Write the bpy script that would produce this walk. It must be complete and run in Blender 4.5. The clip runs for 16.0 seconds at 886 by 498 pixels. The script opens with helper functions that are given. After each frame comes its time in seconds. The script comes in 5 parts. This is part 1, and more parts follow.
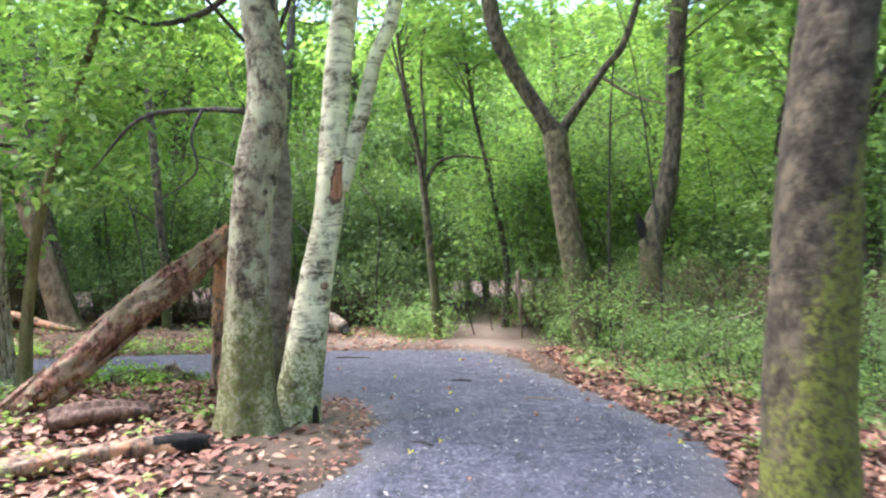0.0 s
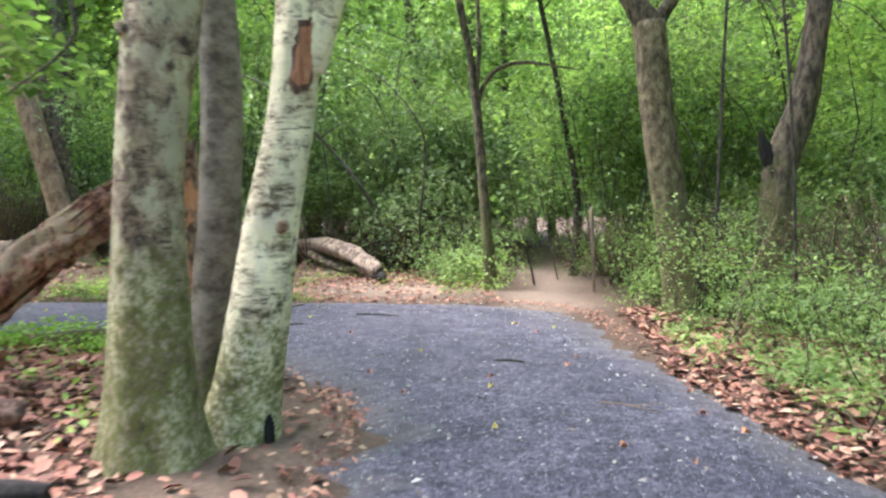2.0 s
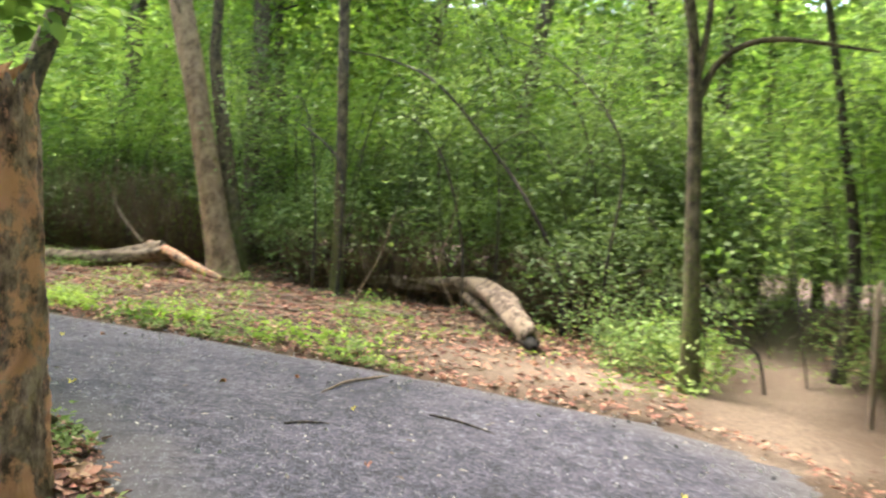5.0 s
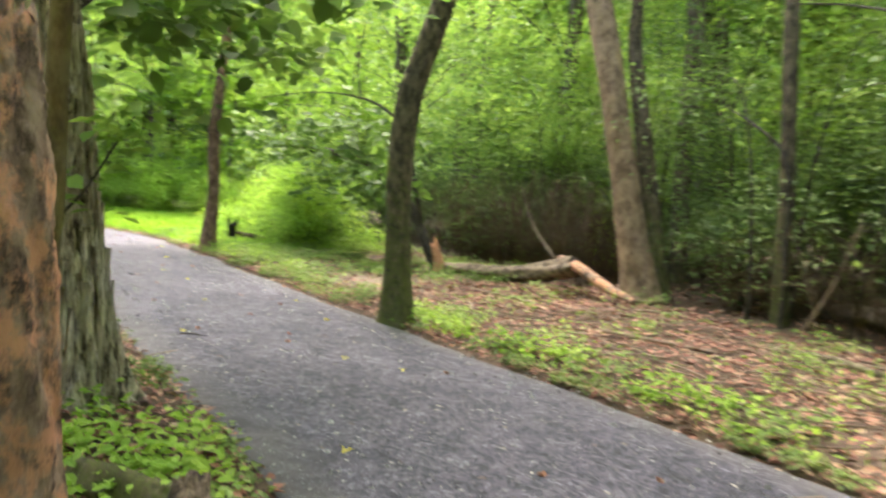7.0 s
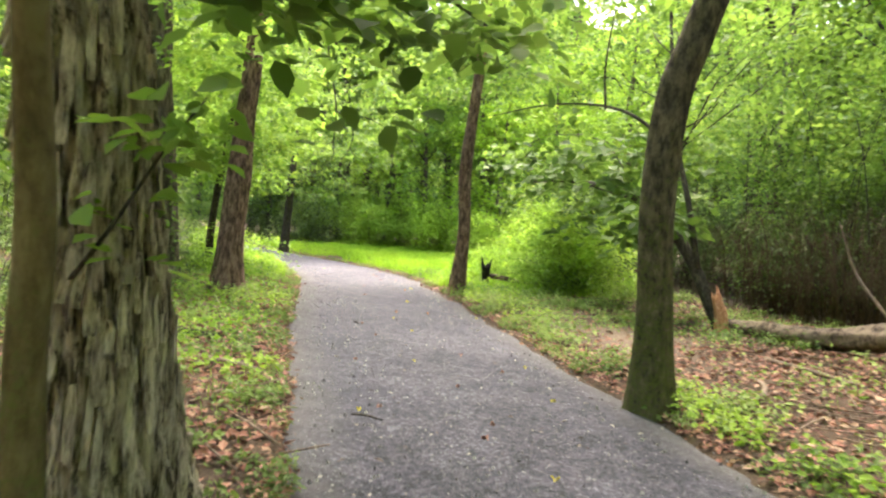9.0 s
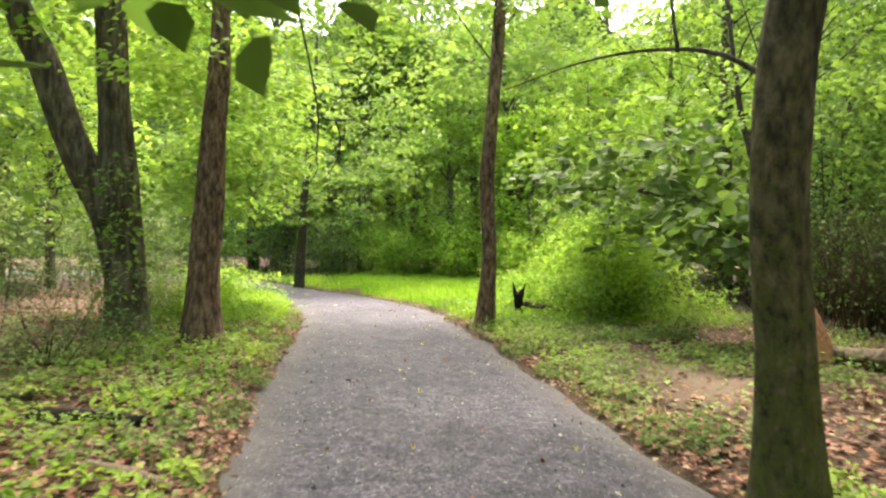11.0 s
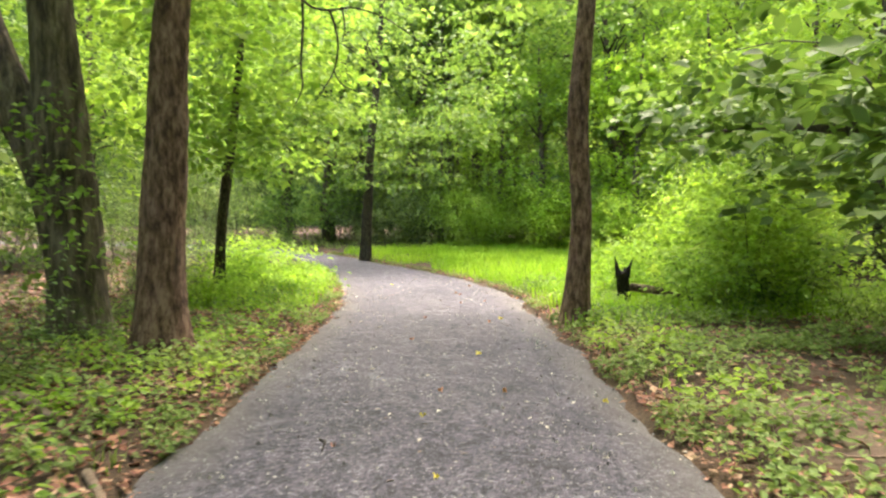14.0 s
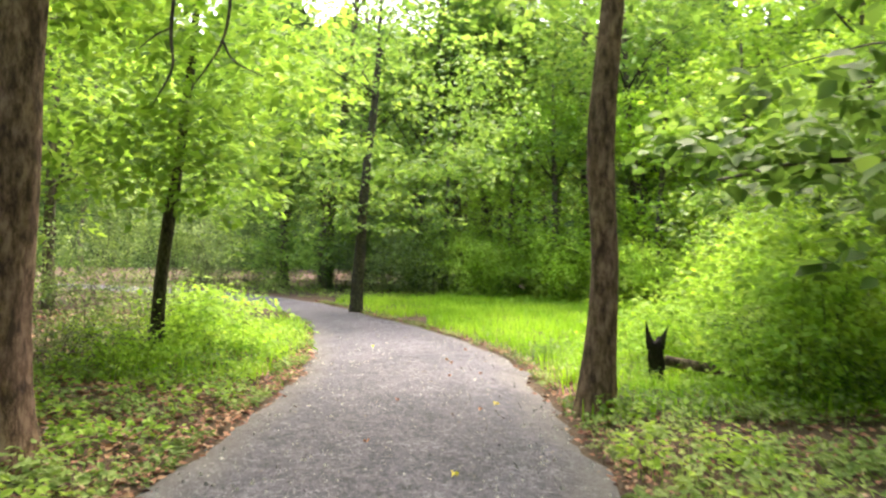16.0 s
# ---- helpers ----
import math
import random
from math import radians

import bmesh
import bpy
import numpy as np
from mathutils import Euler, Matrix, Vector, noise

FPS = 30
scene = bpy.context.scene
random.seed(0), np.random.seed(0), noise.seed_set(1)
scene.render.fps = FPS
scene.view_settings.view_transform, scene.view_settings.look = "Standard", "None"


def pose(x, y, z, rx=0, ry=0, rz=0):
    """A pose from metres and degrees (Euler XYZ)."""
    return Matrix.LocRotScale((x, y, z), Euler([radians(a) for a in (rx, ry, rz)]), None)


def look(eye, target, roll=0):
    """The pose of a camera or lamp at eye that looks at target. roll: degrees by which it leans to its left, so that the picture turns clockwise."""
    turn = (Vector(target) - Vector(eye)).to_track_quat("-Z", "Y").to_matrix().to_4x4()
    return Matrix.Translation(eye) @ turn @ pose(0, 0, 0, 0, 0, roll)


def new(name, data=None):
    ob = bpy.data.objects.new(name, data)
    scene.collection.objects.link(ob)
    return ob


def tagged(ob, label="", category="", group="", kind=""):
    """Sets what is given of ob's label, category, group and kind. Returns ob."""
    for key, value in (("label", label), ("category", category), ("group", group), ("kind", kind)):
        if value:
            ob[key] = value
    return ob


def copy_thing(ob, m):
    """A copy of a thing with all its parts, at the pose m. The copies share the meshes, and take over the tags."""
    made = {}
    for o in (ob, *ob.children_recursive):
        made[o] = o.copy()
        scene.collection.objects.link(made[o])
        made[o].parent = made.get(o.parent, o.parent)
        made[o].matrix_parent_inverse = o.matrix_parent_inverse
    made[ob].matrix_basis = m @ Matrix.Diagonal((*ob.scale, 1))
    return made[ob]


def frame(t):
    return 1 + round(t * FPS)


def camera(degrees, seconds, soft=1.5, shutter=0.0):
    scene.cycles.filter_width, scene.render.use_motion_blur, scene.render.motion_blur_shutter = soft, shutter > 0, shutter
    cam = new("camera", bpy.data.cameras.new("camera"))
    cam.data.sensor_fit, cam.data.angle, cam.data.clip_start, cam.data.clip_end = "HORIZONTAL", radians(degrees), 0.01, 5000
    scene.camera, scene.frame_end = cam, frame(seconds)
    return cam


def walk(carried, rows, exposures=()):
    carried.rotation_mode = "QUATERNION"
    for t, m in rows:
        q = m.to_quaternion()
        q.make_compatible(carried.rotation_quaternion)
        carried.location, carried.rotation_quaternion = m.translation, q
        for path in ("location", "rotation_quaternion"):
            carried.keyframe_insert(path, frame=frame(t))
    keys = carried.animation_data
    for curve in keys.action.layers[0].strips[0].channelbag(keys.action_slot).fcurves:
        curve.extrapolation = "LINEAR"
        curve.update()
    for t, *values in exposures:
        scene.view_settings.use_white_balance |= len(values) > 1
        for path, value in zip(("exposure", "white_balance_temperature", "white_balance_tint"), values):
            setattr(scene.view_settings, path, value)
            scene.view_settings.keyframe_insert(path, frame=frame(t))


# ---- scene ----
cam = camera(60.8, 16.0, soft=2.3, shutter=0.6)
METRES, EYE, TILT, LEAN, TURN = 21.1, 1.5, 0.0, 0.0, 0.0
ROWS = [
    (0.0, 0.0, 0.0, 0.0, 0.04, 1.47, 1.47),
    (0.5, 0.0028, 0.0351, 0.0003, 2.05, 1.07, 0.17),
    (1.0, 0.0054, 0.0676, 0.0, 3.41, 0.21, -0.09),
    (1.5, 0.0067, 0.1029, -0.0011, 5.06, -1.86, -1.34),
    (2.0, 0.0097, 0.1355, -0.0008, 5.14, -3.35, 0.51),
    (2.5, 0.0137, 0.1689, 0.0011, 4.42, -2.26, 1.0),
    (3.0, 0.0191, 0.201, 0.0017, 3.08, -0.33, 0.88),
    (5.5, 0.0279, 0.3642, 0.0032, 30.23, -2.1, -5.27),
    (6.0, 0.0173, 0.3945, 0.0043, 37.1, -2.2, -4.2),
    (6.5, 0.0004, 0.4217, 0.0048, 50.24, -3.18, -4.35),
    (7.0, -0.0178, 0.4441, 0.0053, 58.17, -3.58, -4.11),
    (7.5, -0.0397, 0.4641, 0.0064, 67.14, -2.76, -3.32),
    (8.0, -0.0622, 0.481, 0.0075, 71.15, -2.53, -3.01),
    (8.5, -0.0849, 0.4973, 0.0081, 74.83, -2.07, -2.91),
    (9.0, -0.1105, 0.5083, 0.0069, 79.41, -2.12, -3.95),
    (11.5, -0.2604, 0.5509, 0.0053, 82.53, 0.15, -0.26),
    (12.0, -0.2913, 0.5586, 0.0044, 84.44, 0.34, -0.81),
    (12.5, -0.321, 0.5672, 0.0039, 85.94, -0.0, -0.02),
    (13.0, -0.35, 0.5736, 0.003, 86.65, -0.46, -1.29),
    (13.5, -0.3788, 0.5803, 0.003, 88.54, -1.04, -0.24),
    (14.0, -0.4081, 0.5849, 0.0026, 89.53, -2.8, 0.0),
    (14.5, -0.4375, 0.5907, 0.0032, 89.29, -3.36, -0.4),
    (15.0, -0.4667, 0.5952, 0.0036, 88.52, -2.5, -0.64),
    (15.5, -0.4966, 0.5996, 0.0043, 88.56, -0.29, 0.53),
    (16.0, -0.5257, 0.6029, 0.0051, 90.57, 0.62, -0.97),
]
EXPOSURE = 2.62
walk(cam, [(t, pose(0, 0, EYE, TILT, LEAN, TURN) @ pose(METRES * x, METRES * y, METRES * z, 90 + pitch, roll, yaw)) for t, x, y, z, yaw, pitch, roll in ROWS],
     [(0.0, EXPOSURE + 0.33, 5350, 18), (3.0, EXPOSURE + 0.48, 5750, 20), (5.5, EXPOSURE + 0.52, 6420, 14), (7.0, EXPOSURE + 0.48, 6500, 15), (8.0, EXPOSURE + 0.40, 6650, 15), (9.2, EXPOSURE + 0.35, 6750, 15), (11.5, EXPOSURE + 0.10, 7000, 14), (14.0, EXPOSURE + 0.16, 6980, 14), (16.0, EXPOSURE + 0.18, 6950, 13)])

# ---- daylight: a bright overcast sky over the canopy ----
world = bpy.data.worlds.new("overcast_sky")
scene.world = world
world.use_nodes = True
wn = world.node_tree
sky = wn.nodes.new("ShaderNodeTexSky")
sky.sky_type = "NISHITA"
sky.sun_disc = False
sky.sun_elevation, sky.sun_rotation = radians(62), radians(-72)
sky.air_density, sky.dust_density, sky.ozone_density = 1.0, 6.0, 1.0
wn.nodes["Background"].inputs["Strength"].default_value = 0.15
wn.links.new(sky.outputs["Color"], wn.nodes["Background"].inputs["Color"])
sun = new("sun", bpy.data.lights.new("sun", "SUN"))
sun.data.energy, sun.data.angle, sun.data.color = 1.15, radians(18), (1.0, 0.96, 0.88)
sun.matrix_world = look((-25, 8, 50), (0, 0, 0))


# ---- materials ----
class Mat:
    """A short way to wire a node material."""

    def __init__(self, name):
        self.m = bpy.data.materials.new(name)
        self.m.use_nodes = True
        self.t = self.m.node_tree
        self.p = self.t.nodes["Principled BSDF"]
        self.out = self.t.nodes["Material Output"]

    def node(self, kind, **values):
        n = self.t.nodes.new("ShaderNode" + kind)
        for k, v in values.items():
            n.inputs[k].default_value = v
        return n

    def link(self, a, b):
        self.t.links.new(a, b)

    def coords(self, scale=(1, 1, 1)):
        c = self.node("TexCoord")
        mp = self.node("Mapping", Scale=scale)
        self.link(c.outputs["Object"], mp.inputs["Vector"])
        return mp.outputs["Vector"]

    def noise(self, scale, detail=4.0, rough=0.55, vec=None):
        n = self.node("TexNoise", Scale=scale, Detail=detail, Roughness=rough)
        if vec:
            self.link(vec, n.inputs["Vector"])
        return n.outputs["Fac"]

    def ramp(self, fac, stops):
        r = self.t.nodes.new("ShaderNodeValToRGB")
        while len(r.color_ramp.elements) < len(stops):
            r.color_ramp.elements.new(0.5)
        for e, (at, col) in zip(r.color_ramp.elements, stops):
            e.position, e.color = at, (*col, 1)
        self.link(fac, r.inputs["Fac"])
        return r.outputs["Color"]

    def mix(self, fac, a, b, mode="MIX"):
        n = self.t.nodes.new("ShaderNodeMix")
        n.data_type, n.blend_type = "RGBA", mode
        for sock, v in ((n.inputs[0], fac), (n.inputs[6], a), (n.inputs[7], b)):
            if isinstance(v, (int, float)):
                sock.default_value = v
            elif isinstance(v, tuple):
                sock.default_value = (*v, 1)
            else:
                self.link(v, sock)
        return n.outputs[2]

    def bump(self, height, strength=0.5, distance=0.02):
        b = self.node("Bump", Strength=strength, Distance=distance)
        self.link(height, b.inputs["Height"])
        self.link(b.outputs["Normal"], self.p.inputs["Normal"])

    def done(self, colour, rough=0.85):
        if isinstance(colour, tuple):
            self.p.inputs["Base Color"].default_value = (*colour, 1)
        else:
            self.link(colour, self.p.inputs["Base Color"])
        self.p.inputs["Roughness"].default_value = rough
        self.p.inputs["Specular IOR Level"].default_value = 0.3
        return self.m


def leaf_material(name, dark, mid, light, through_light=0.45, patch=0.55, least=0.74):
    """Thin leaves: matt above, letting light through, each leaf of its own shade."""
    k = Mat(name)
    isl = k.node("NewGeometry").outputs["Random Per Island"]
    wide = k.noise(patch, 2.0, 0.5, k.coords())
    mixed = k.node("Math")
    mixed.operation = "MULTIPLY_ADD"
    mixed.inputs[1].default_value = 0.42
    k.link(isl, mixed.inputs[0])
    k.link(k.ramp(wide, [(0.34, (0, 0, 0)), (0.66, (0.58, 0.58, 0.58))]), mixed.inputs[2])
    col = k.ramp(mixed.outputs[0], [(0.05, dark), (0.5, mid), (0.95, light)])
    own = k.ramp(k.node("ObjectInfo").outputs["Random"], [(0.0, (least, least * 0.97, least * 1.06)), (0.5, (1.0, 1.0, 1.0)), (1.0, (1.26, 1.22, 1.0))])
    col = k.mix(1.0, col, own, "MULTIPLY")
    k.done(col, 0.65)
    tl = k.node("BsdfTranslucent")
    warm = k.mix(1.0, col, (1.12, 1.15, 0.72), "MULTIPLY")
    k.link(warm, tl.inputs["Color"])
    mx = k.node("MixShader", Fac=through_light)
    k.link(k.p.outputs[0], mx.inputs[1])
    k.link(tl.outputs[0], mx.inputs[2])
    k.link(mx.outputs[0], k.out.inputs["Surface"])
    return k.m


def bark_material(name, dark, mid, light, moss=0.0, moss_top=1.0, grain=(14, 14, 2.2), strength=0.8, moss_col=(0.10, 0.14, 0.03), pale=None, dashes=False, side=None):
    """Bark drawn along the trunk, with lichen patches, and moss that thins out with height."""
    k = Mat(name)
    v = k.coords(grain)
    fine = k.noise(1.0, 8.0, 0.7, v)
    wide = k.noise(2.2, 3.0, 0.6, k.coords())
    col = k.ramp(fine, [(0.39, dark), (0.5, mid), (0.61, light)])
    if dashes:
        bars = k.ramp(k.noise(1.0, 3.0, 0.5, k.coords((7, 7, 42))), [(0.60, (0, 0, 0)), (0.66, (0.85, 0.85, 0.85))])
        col = k.mix(bars, col, dark)
    if pale:
        patches = k.ramp(k.noise(5.5, 7.0, 0.75, k.coords((1, 1, 0.7))), [(0.48, (0, 0, 0)), (0.56, (0.9, 0.9, 0.9))])
        col = k.mix(patches, col, pale)
    col = k.mix(0.6, col, k.ramp(wide, [(0.3, (0.55, 0.5, 0.48)), (0.7, (1.25, 1.22, 1.15))]), "MULTIPLY")
    if moss:
        sep = k.node("SeparateXYZ")
        c = k.node("TexCoord")
        k.link(c.outputs["Object"], sep.inputs[0])
        fall = k.node("MapRange")
        fall.inputs["From Min"].default_value, fall.inputs["From Max"].default_value = 0.0, moss_top
        fall.inputs["To Min"].default_value, fall.inputs["To Max"].default_value = moss, -0.25
        k.link(sep.outputs["Z"], fall.inputs["Value"])
        add = k.node("Math")
        add.operation = "ADD"
        k.link(fall.outputs[0], add.inputs[0])
        k.link(k.noise(7.0, 9.0, 0.78, k.coords()), add.inputs[1])
        if side:
            dot = k.node("VectorMath")
            dot.operation = "DOT_PRODUCT"
            dot.inputs[1].default_value = side
            k.link(k.node("NewGeometry").outputs["Normal"], dot.inputs[0])
            more = k.node("Math")
            more.operation = "MULTIPLY_ADD"
            more.inputs[1].default_value = 0.3
            k.link(dot.outputs["Value"], more.inputs[0])
            k.link(add.outputs[0], more.inputs[2])
            add = more
        m = k.ramp(add.outputs[0], [(0.62, (0, 0, 0)), (0.74, (0.9, 0.9, 0.9))])
        m = k.mix(1.0, m, k.ramp(k.noise(28, 6.0, 0.7, k.coords()), [(0.42, (0.15, 0.15, 0.15)), (0.56, (1, 1, 1))]), "MULTIPLY")
        green = k.mix(k.noise(40, 3.0), (moss_col[0] * 0.6, moss_col[1] * 0.6, moss_col[2] * 0.6), moss_col)
        col = k.mix(m, col, green)
    k.bump(fine, strength, 0.03)
    return k.done(col, 0.9)


def path_material():
    k = Mat("packed_stone_dust")
    v = k.coords()
    def chips(scale, keep, reach):
        vo = k.node("TexVoronoi", Scale=scale)
        k.link(v, vo.inputs["Vector"])
        sp = k.node("SeparateColor")
        k.link(vo.outputs["Color"], sp.inputs[0])
        pick = k.ramp(sp.outputs[0], [(keep, (0, 0, 0)), (keep + 0.01, (1, 1, 1))])
        near = k.ramp(vo.outputs["Distance"], [(reach, (1, 1, 1)), (reach + 0.06, (0, 0, 0))])
        return k.mix(1.0, pick, near, "MULTIPLY"), sp.outputs[1]

    fine = k.noise(140, 3.0, 0.7, v)
    wide = k.noise(0.55, 5.0, 0.6, v)
    patch = k.noise(2.6, 6.0, 0.7, v)
    mid = k.noise(26, 7.0, 0.8, v)
    col = k.ramp(fine, [(0.34, (0.018, 0.0172, 0.025)), (0.52, (0.055, 0.0535, 0.070)), (0.68, (0.15, 0.144, 0.178))])
    col = k.mix(0.85, col, k.ramp(mid, [(0.40, (0.28, 0.28, 0.30)), (0.5, (0.9, 0.9, 0.91)), (0.60, (2.1, 2.08, 2.05))]), "MULTIPLY")
    col = k.mix(0.75, col, k.ramp(wide, [(0.34, (0.55, 0.56, 0.60)), (0.66, (1.38, 1.35, 1.3))]), "MULTIPLY")
    col = k.mix(0.6, col, k.ramp(patch, [(0.37, (0.6, 0.6, 0.63)), (0.64, (1.4, 1.38, 1.34))]), "MULTIPLY")
    blotch = k.noise(8, 9.0, 0.82, v)
    col = k.mix(0.9, col, k.ramp(blotch, [(0.40, (0.5, 0.5, 0.52)), (0.5, (0.95, 0.95, 0.96)), (0.60, (1.7, 1.68, 1.64))]), "MULTIPLY")
    at = k.t.nodes.new("ShaderNodeAttribute")
    at.attribute_name = "edge"
    dusty = k.mix(k.noise(1.7, 5.0, 0.65, v), (0.05, 0.046, 0.046), (0.16, 0.148, 0.14))
    col = k.mix(at.outputs["Fac"], col, dusty)
    for scale, keep, reach, lo, hi in ((70, 0.84, 0.34, (0.08, 0.10, 0.115), (0.27, 0.27, 0.28)), (34, 0.82, 0.28, (0.02, 0.02, 0.024), (0.24, 0.235, 0.24)), (21, 0.93, 0.24, (0.05, 0.045, 0.045), (0.36, 0.35, 0.33))):
        mask, shade = chips(scale, keep, reach)
        col = k.mix(mask, col, k.mix(shade, lo, hi))
    k.bump(mid, 0.8, 0.02)
    return k.done(col, 0.8)


def ground_material():
    k = Mat("woodland_soil")
    v = k.coords()
    fine = k.noise(38, 8.0, 0.75, v)
    wide = k.noise(0.8, 5.0, 0.65, v)
    col = k.ramp(fine, [(0.32, (0.02, 0.014, 0.009)), (0.5, (0.07, 0.046, 0.029)), (0.68, (0.17, 0.115, 0.072))])
    col = k.mix(0.6, col, k.ramp(wide, [(0.3, (0.6, 0.62, 0.55)), (0.7, (1.3, 1.22, 1.1))]), "MULTIPLY")
    at = k.t.nodes.new("ShaderNodeAttribute")
    at.attribute_name = "bare"
    tan = k.ramp(k.noise(22, 7.0, 0.7, v), [(0.3, (0.10, 0.072, 0.050)), (0.7, (0.255, 0.188, 0.132))])
    col = k.mix(at.outputs["Fac"], col, tan)
    k.bump(fine, 0.8, 0.03)
    return k.done(col, 0.95)


def litter_material():
    k = Mat("dead_leaves")
    isl = k.node("NewGeometry").outputs["Random Per Island"]
    col = k.ramp(isl, [(0.0, (0.07, 0.032, 0.022)), (0.3, (0.18, 0.08, 0.052)), (0.55, (0.32, 0.14, 0.095)), (0.8, (0.37, 0.20, 0.125)), (1.0, (0.44, 0.31, 0.20))])
    col = k.mix(0.5, col, k.ramp(k.noise(60, 4.0), [(0.3, (0.6, 0.6, 0.6)), (0.7, (1.2, 1.2, 1.2))]), "MULTIPLY")
    return k.done(col, 0.75)


def wood_material(name, dark, mid, light, grain=(30, 30, 3), strength=0.9):
    k = Mat(name)
    f = k.noise(1.0, 8.0, 0.7, k.coords(grain))
    w = k.noise(3.0, 4.0, 0.6, k.coords())
    col = k.ramp(f, [(0.3, dark), (0.5, mid), (0.7, light)])
    col = k.mix(0.6, col, k.ramp(w, [(0.3, (0.5, 0.5, 0.5)), (0.7, (1.25, 1.2, 1.15))]), "MULTIPLY")
    k.bump(f, strength, 0.03)
    return k.done(col, 0.9)


M_PATH = path_material()
M_GROUND = ground_material()
M_LITTER = litter_material()
M_BIRCH = bark_material("pale_bark", (0.10, 0.08, 0.05), (0.56, 0.51, 0.34), (0.80, 0.76, 0.53), moss=0.46, moss_top=1.7, grain=(4, 4, 11), strength=0.9, moss_col=(0.17, 0.19, 0.04), pale=(0.74, 0.72, 0.48), dashes=True)
M_GREYBARK = bark_material("grey_bark", (0.05, 0.038, 0.026), (0.20, 0.16, 0.105), (0.34, 0.295, 0.20), moss=0.56, moss_top=2.4, grain=(8, 8, 8), strength=1.0, moss_col=(0.135, 0.15, 0.03), pale=(0.40, 0.385, 0.25), dashes=True)
# smooth grey bark, darkened in colour for the shade on the third trunk
M_SMOOTH_SHADED = bark_material("smooth_shaded_bark", (0.07, 0.062, 0.05), (0.15, 0.135, 0.11), (0.22, 0.20, 0.17), moss=0.3, moss_top=2.0, grain=(6, 6, 8), strength=0.5)
M_DARKBARK = bark_material("dark_bark", (0.028, 0.022, 0.015), (0.088, 0.070, 0.046), (0.165, 0.135, 0.088), moss=0.36, moss_top=5.0, grain=(13, 13, 6), strength=1.0, moss_col=(0.11, 0.125, 0.03))
M_BROWNBARK = bark_material("red_brown_bark", (0.05, 0.028, 0.02), (0.15, 0.09, 0.065), (0.27, 0.18, 0.135), grain=(15, 15, 5.5), strength=1.0)
M_ROADBARK = bark_material("mottled_road_bark", (0.022, 0.017, 0.010), (0.060, 0.047, 0.028), (0.12, 0.097, 0.06), moss=0.62, moss_top=2.8, grain=(10, 10, 8), strength=1.0, moss_col=(0.20, 0.215, 0.03), side=(0.9, -0.3, 0))
M_WARMBARK = bark_material("warm_tan_bark", (0.12, 0.08, 0.052), (0.22, 0.15, 0.098), (0.30, 0.215, 0.145), moss=0.2, moss_top=2.0, grain=(7, 7, 4), strength=0.6, moss_col=(0.13, 0.14, 0.045))
M_BRUSH = wood_material("dry_brown_brushwood", (0.035, 0.025, 0.013), (0.095, 0.066, 0.034), (0.18, 0.13, 0.07), strength=0.2)
M_TANBARK = bark_material("tan_bark", (0.05, 0.04, 0.022), (0.125, 0.10, 0.056), (0.215, 0.178, 0.105), moss=0.4, moss_top=4.4, grain=(11, 11, 7), strength=0.8, moss_col=(0.13, 0.14, 0.045))
M_SHAGBARK = bark_material("shaggy_bark", (0.05, 0.038, 0.028), (0.43, 0.365, 0.28), (0.72, 0.64, 0.51), moss=0.1, moss_top=3.0, grain=(24, 24, 4.5), strength=1.0, moss_col=(0.13, 0.15, 0.06))
M_GREENBARK = bark_material("thin_olive_bark", (0.10, 0.078, 0.036), (0.16, 0.125, 0.06), (0.22, 0.18, 0.09), moss=0.25, moss_top=4.0, grain=(9, 9, 4), strength=0.3, moss_col=(0.16, 0.17, 0.055))
M_STUBBARK = bark_material("rotten_stub_wood", (0.06, 0.038, 0.027), (0.20, 0.135, 0.095), (0.36, 0.26, 0.19), grain=(14, 14, 6), strength=1.0, pale=(0.60, 0.30, 0.17))
M_LOGBARK = bark_material("grey_brown_log", (0.025, 0.018, 0.013), (0.10, 0.073, 0.052), (0.23, 0.18, 0.135), moss=0.2, moss_top=0.8, grain=(9, 9, 7), strength=1.0, pale=(0.23, 0.178, 0.125))
M_TWIG = bark_material("twig_bark", (0.02, 0.017, 0.014), (0.05, 0.042, 0.033), (0.10, 0.085, 0.065), grain=(30, 30, 10), strength=0.3)
M_WOODBARK = bark_material("woodland_bark", (0.04, 0.032, 0.025), (0.10, 0.082, 0.062), (0.19, 0.16, 0.12), moss=0.2, moss_top=3.0, grain=(12, 12, 3))
M_REDWOOD = bark_material("peeled_red_bark", (0.05, 0.022, 0.015), (0.21, 0.095, 0.065), (0.40, 0.22, 0.16), grain=(16, 16, 7), strength=1.0, pale=(0.36, 0.27, 0.18))
M_ORANGE = wood_material("torn_orange_wood", (0.16, 0.06, 0.03), (0.45, 0.21, 0.11), (0.62, 0.36, 0.22))
M_STICK = wood_material("dead_stick", (0.12, 0.085, 0.06), (0.24, 0.18, 0.13), (0.36, 0.29, 0.22))
# charred and rotten wood; its black also paints the shade in the birch hollow
M_CHAR_HOLLOW = wood_material("charred_wood_and_hollow_shade", (0.006, 0.005, 0.005), (0.016, 0.014, 0.012), (0.045, 0.038, 0.032))
M_MAPLE = leaf_material("maple_leaf", (0.082, 0.155, 0.034), (0.18, 0.305, 0.065), (0.33, 0.46, 0.115), 0.5)
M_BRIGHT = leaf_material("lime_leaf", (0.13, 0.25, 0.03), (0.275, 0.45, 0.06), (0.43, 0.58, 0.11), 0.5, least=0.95)
